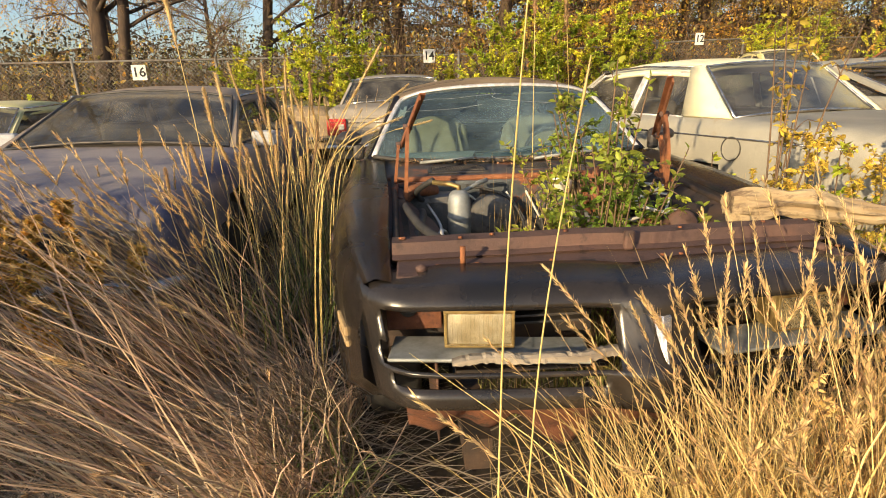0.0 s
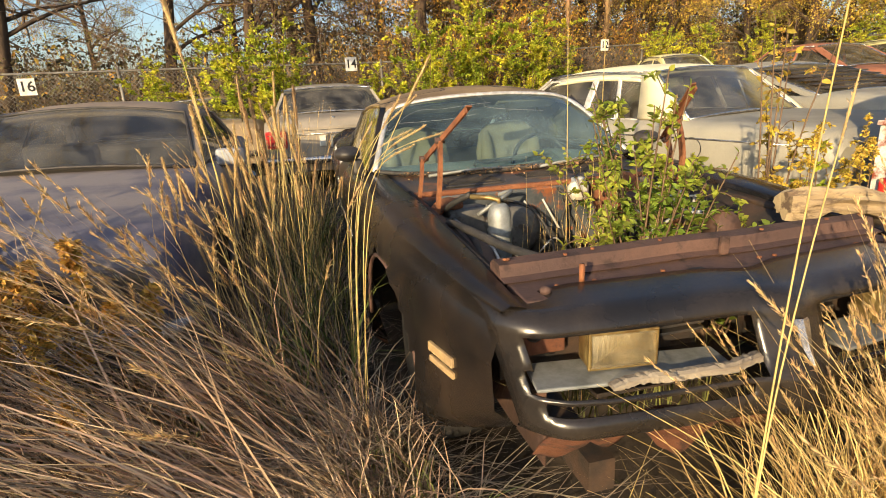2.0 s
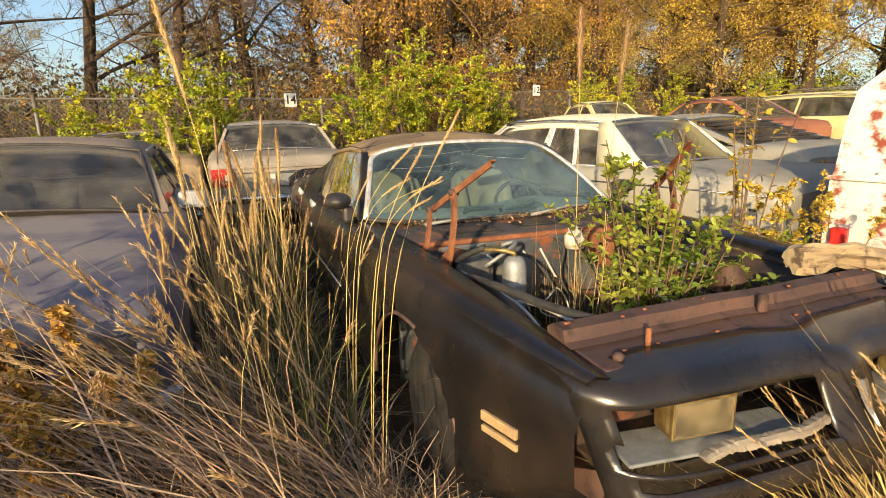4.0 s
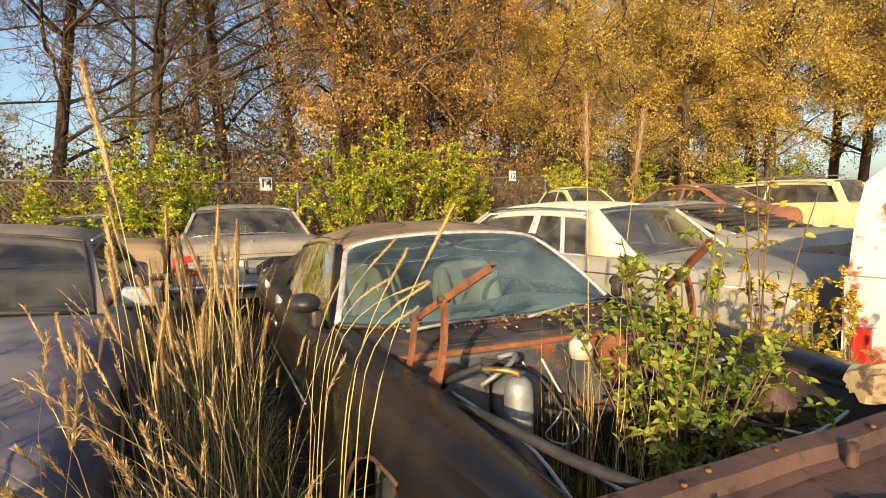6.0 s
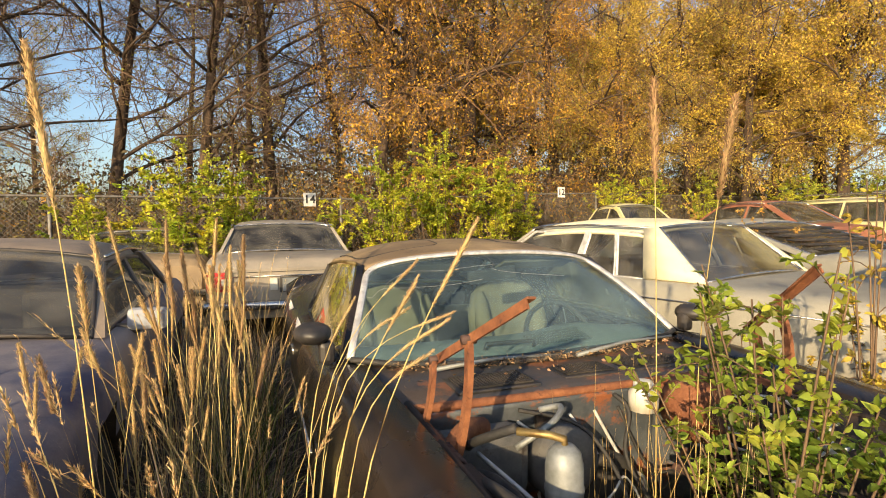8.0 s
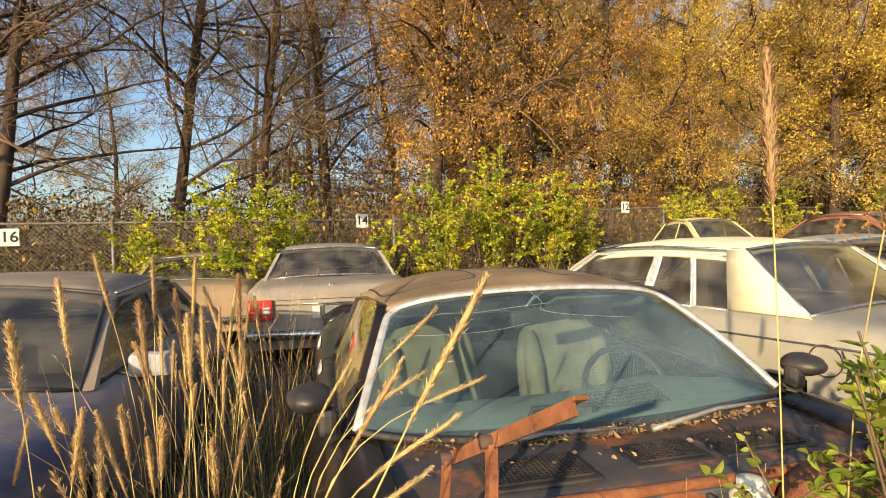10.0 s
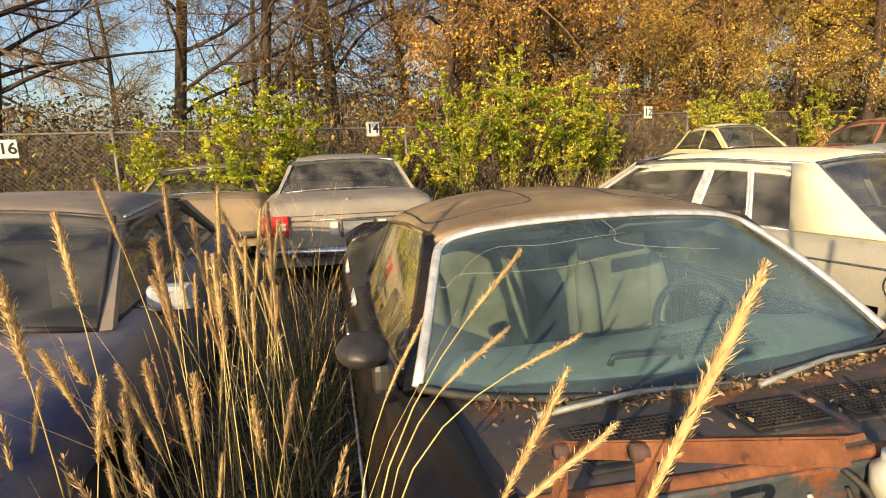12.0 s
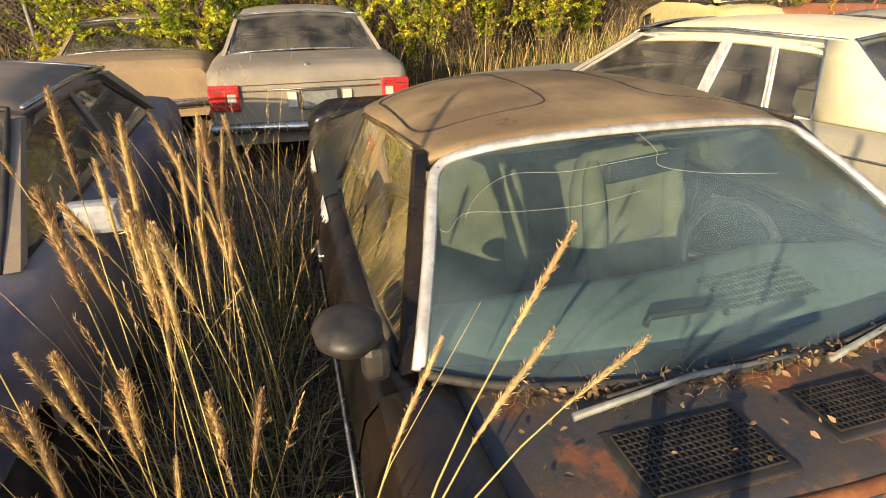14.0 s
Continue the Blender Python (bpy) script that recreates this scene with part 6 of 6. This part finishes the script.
def on_fence(s, h):
    p = F0 + FD * s
    return p + Vector((0, 0, h + float(hill(p.x, p.y))))


for k in range(-6, 8):
    tube("post", [on_fence(k * 2.6 + 0.7, -0.05), on_fence(k * 2.6 + 0.7, 1.90)], 0.03, "galv", fence, 8)
tube("top_rail", [on_fence(k, 1.83) for k in range(-16, 21)], 0.021, "galv", fence, 8)
lines = []
for k in range(-200, 250):
    s0 = k * 0.08
    for sg in (1, -1):
        a = on_fence(s0, 0.05) + Vector((0, 0.028, 0))
        b = on_fence(s0 + sg * 1.75, 1.80) + Vector((0, 0.028 + 0.004 * sg, 0))
        lines.append(([a, b], 0.0035, 3))
v, f = join_tubes(lines)
tagged(mesh_ob("wire_mesh", v, f, "galv", fence, False), kind="stuff")


def number_board(txt, p, size=0.26):
    b = thing("number_board", "white board with a black painted number on the fence", "sign", Matrix.Translation(p) @ Matrix.Rotation(math.atan2(FD.y, FD.x), 4, "Z"), "number boards")
    box("board", (0, 0, 0), (size, 0.012, size * 1.1), "sign_white", b, 0.003)
    cu = bpy.data.curves.new("numerals", "FONT")
    cu.body = txt
    cu.size = size * 0.95
    cu.align_x, cu.align_y = "CENTER", "CENTER"
    cu.extrude = 0.002
    cu.offset = 0.004
    cu.materials.append(M["letter_hole_black"])
    ob = new("numerals", cu)
    ob.parent = b
    ob.matrix_basis = Matrix.Translation((0, -0.009, 0)) @ Matrix.Rotation(radians(90), 4, "X")


for txt, p in (("16", (-5.83, 10.41, 1.76)), ("14", (-0.01, 11.57, 1.98)), ("12", (6.956, 12.96, 2.28))):
    number_board(txt, p)


# ---------- trees ----------
def tree(name, label, seed, height, r0, leaf_mat, leaf_n, leaf_size, droop=0.0, forks=1):
    q = random.Random(seed)
    top = thing(name, label, "tree", None, "trees behind the fence")
    lines, tips = [], []

    def grow(p, d, length, r, level):
        n = (7, 7, 5, 4, 3)[level]
        pts, c = [p], p.copy()
        dd = d.copy()
        for i in range(n):
            dd = (dd + Vector((q.gauss(0, 0.03 if level == 0 else 0.20), q.gauss(0, 0.03 if level == 0 else 0.20), q.gauss(0, 0.10) + (0.05 if level == 0 else -droop * 0.07 * level)))).normalized()
            c = c + dd * length / n
            pts.append(c.copy())
        rad = [max(0.004, r * (1 - (0.6 if level == 0 else 0.75) * i / n)) for i in range(n + 1)]
        lines.append((pts, rad, (8, 5, 4, 3, 3)[level]))
        if level >= 2:
            tips.extend(pts[1:])
        if level == 4:
            return
        count = (24, 8, 7, 4)[level]
        for k in range(count):
            t = q.uniform(0.18 if level == 0 else 0.15, 1.0)
            i = min(int(t * n), n - 1)
            b = pts[i].lerp(pts[i + 1], t * n - i)
            a = q.uniform(0, 2 * math.pi)
            side = dd.orthogonal().normalized()
            side = Matrix.Rotation(a, 3, dd) @ side
            nd = (dd * q.uniform(0.15, 0.7) + side).normalized()
            if level == 0:
                nd = (nd + Vector((0, 0, 0.25))).normalized()
            grow(b, nd, length * (0.36, 0.5, 0.5, 0.5)[level] * q.uniform(0.6, 1.15) * (1.15 - 0.45 * t), max(0.005, rad[i] * (0.36 if level == 0 else 0.5)), level + 1)
    for k in range(forks):
        grow(Vector((0.25 * k, 0.1 * k, 0)), Vector((q.gauss(0, 0.03) + 0.15 * k, q.gauss(0, 0.03), 1)).normalized(), height * (1 - 0.15 * k), r0 * (1 - 0.25 * k), 0)
    v, f = join_tubes([x for x in lines if x[2] > 4])
    mesh_ob("trunk", v, f, "bark", top)
    v, f = join_tubes([x for x in lines if x[2] <= 4])
    # leafy trees get the sunlit twig colour, bare ones the plain brown
    mesh_ob("branchwork", v, f, "twig" if leaf_n < 5000 else "sun_twig", top)
    if leaf_n:
        T = np.array([list(t) for t in tips])
        pick = rng.integers(0, len(T), leaf_n)
        pos = T[pick] + rng.normal(0, 0.10, (leaf_n, 3))
        dr = rng.normal(0, 1, (leaf_n, 3))
        dr[:, 2] -= 0.5
        leaves_at(pos, dr, leaf_size, leaf_mat, "crown", top)
    return top


T = [tree("bare_tree", "dark bare tree with a few olive leaves", 3, 12, 0.15, "leaf_olive", 2600, 0.075),
     tree("bare_tree", "forked bare tree with fine dark twigs", 8, 13, 0.19, "leaf_olive", 1200, 0.075, forks=2),
     tree("orange_tree", "tree with rusty orange drooping autumn foliage", 12, 11, 0.22, "leaf_orange", 18000, 0.076, 1.2),
     tree("golden_tree", "tree with dense golden autumn foliage", 21, 10, 0.2, "leaf_gold", 26000, 0.082, 0.6),
     tree("olive_tree", "tree with olive and brown autumn leaves", 30, 12, 0.17, "leaf_olive", 14000, 0.08, 0.5)]
PLACES = [(3, 19.0, 8.2, 0.95), (3, 22.5, 10.8, 1.1), (4, 26, 9.0, 1.2), (3, 25, 13.5, 1.2), (3, 29, 17, 1.3), (4, 31, 11, 1.3), (1, -7.4, 12.0, 0.95), (0, -4.4, 14.5, 1.0), (0, -2.4, 14.0, 0.95), (4, -1.2, 24, 1.0), (4, -4.0, 27, 1.0), (0, -0.6, 15.5, 1.1), (2, 2.2, 14.9, 1.0), (2, 3.6, 15.0, 1.05), (2, 5.6, 16.4, 1.1), (4, 7.4, 17.5, 1.1), (2, 9.4, 17.2, 1.1), (3, 12.4, 17.0, 1.05), (3, 15.6, 15.2, 1.1),
          (0, -11, 14, 1.1), (3, 14.2, 13.4, 0.9), (3, 17.5, 12.5, 1.0), (3, 16.4, 14.2, 0.85), (3, 19.5, 14.6, 0.9), (4, 13.0, 14.6, 0.7), (3, 10.8, 15.4, 0.8), (0, 2.4, 21, 1.1), (4, 4.6, 22, 1.2), (4, 8.4, 24, 1.3), (3, 11.5, 23, 1.2), (4, 14.5, 22, 1.2), (3, 18.5, 19, 1.2), (4, 21, 16, 1.2), (1, -16, 17, 1.2), (4, 6.5, 30, 1.4), (2, 13, 30, 1.4), (3, 19, 27, 1.3), (4, -14, 40, 1.2), (4, 12, 42, 1.6), (3, 22, 36, 1.5), (2, 28, 28, 1.5), (4, 18, 46, 1.7), (2, -21, 40, 1.6)]
used = set()
for kind_i, x, y, sc in PLACES:
    m = Matrix.Translation((x, y, float(hill(x, y)) - 0.05)) @ Matrix.Rotation(R.uniform(0, 6.28), 4, "Z") @ Matrix.Scale(sc * R.uniform(0.92, 1.08), 4)
    if kind_i not in used:
        used.add(kind_i)
        T[kind_i].matrix_basis = m
        T[kind_i].scale = (1, 1, 1)
        T[kind_i].matrix_basis = m
    else:
        src = T[kind_i]
        keep = src.scale.copy()
        src.scale = (1, 1, 1)
        copy_thing(src, m)
        src.scale = keep

# undergrowth behind the fence
nb = 18000
brush = rng.uniform(0, 1, (nb, 2))
bx = -22 + 56 * brush[:, 0]
by = 12.6 + 0.2 * bx + 16 * brush[:, 1] ** 1.5
hb = rng.uniform(0.7, 2.4, nb) * (1 + brush[:, 1] * 0.9) * np.where(bx > -2, 1.25, 0.85)
v, q, mid = blade_arrays(np.stack([bx, by, hill(bx, by)], 1), hb, rng.normal(0, 0.35, (nb, 2)), 0.011, 1.5)
np_mesh("undergrowth", v, q, "twig", "brown leafless undergrowth behind the fence", "undergrowth", "stuff")
pk = mid[:, 1:, :].reshape(-1, 3)
# most leaves take the dark copy, which paints the shade behind the fence
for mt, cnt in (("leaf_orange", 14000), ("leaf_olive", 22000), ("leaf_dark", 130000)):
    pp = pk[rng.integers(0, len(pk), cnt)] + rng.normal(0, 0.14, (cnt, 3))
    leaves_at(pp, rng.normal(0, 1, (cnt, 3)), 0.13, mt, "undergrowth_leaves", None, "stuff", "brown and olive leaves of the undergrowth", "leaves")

# needles and twigs caught along the wipers
nn = 220
nx = rng.uniform(-0.66, 0.70, nn)
nbase = np.stack([nx, 1.71 + 0.11 * (nx / 0.7) ** 2 + rng.normal(0, 0.02, nn), np.full(nn, 0.918)], 1)
v, q, mid = blade_arrays(nbase, rng.uniform(0.005, 0.035, nn), rng.normal(0, 0.045, (nn, 2)), 0.0009, 1.2)
np_mesh("needle_litter", v, q, "litter", "dry needles and stalks along the wipers", "needles", "stuff")
# dead leaves on cowl and windshield base
n = 420
xs = rng.uniform(-0.66, 0.68, n)
ys = 1.72 + 0.10 * (xs / 0.7) ** 2 + rng.normal(0, 0.014, n)
more = rng.random(n) < 0.12
ys = np.where(more, rng.uniform(1.50, 1.72, n), ys)
pos = np.stack([xs, ys, 0.915 + rng.uniform(0, 0.02, n)], 1)
dr = rng.normal(0, 1, (n, 3))
dr[:, 2] *= 0.4
leaves_at(pos, dr, 0.020, "litter", "leaf_litter", None, "stuff", "curled dead leaves along the windshield base", "leaves")
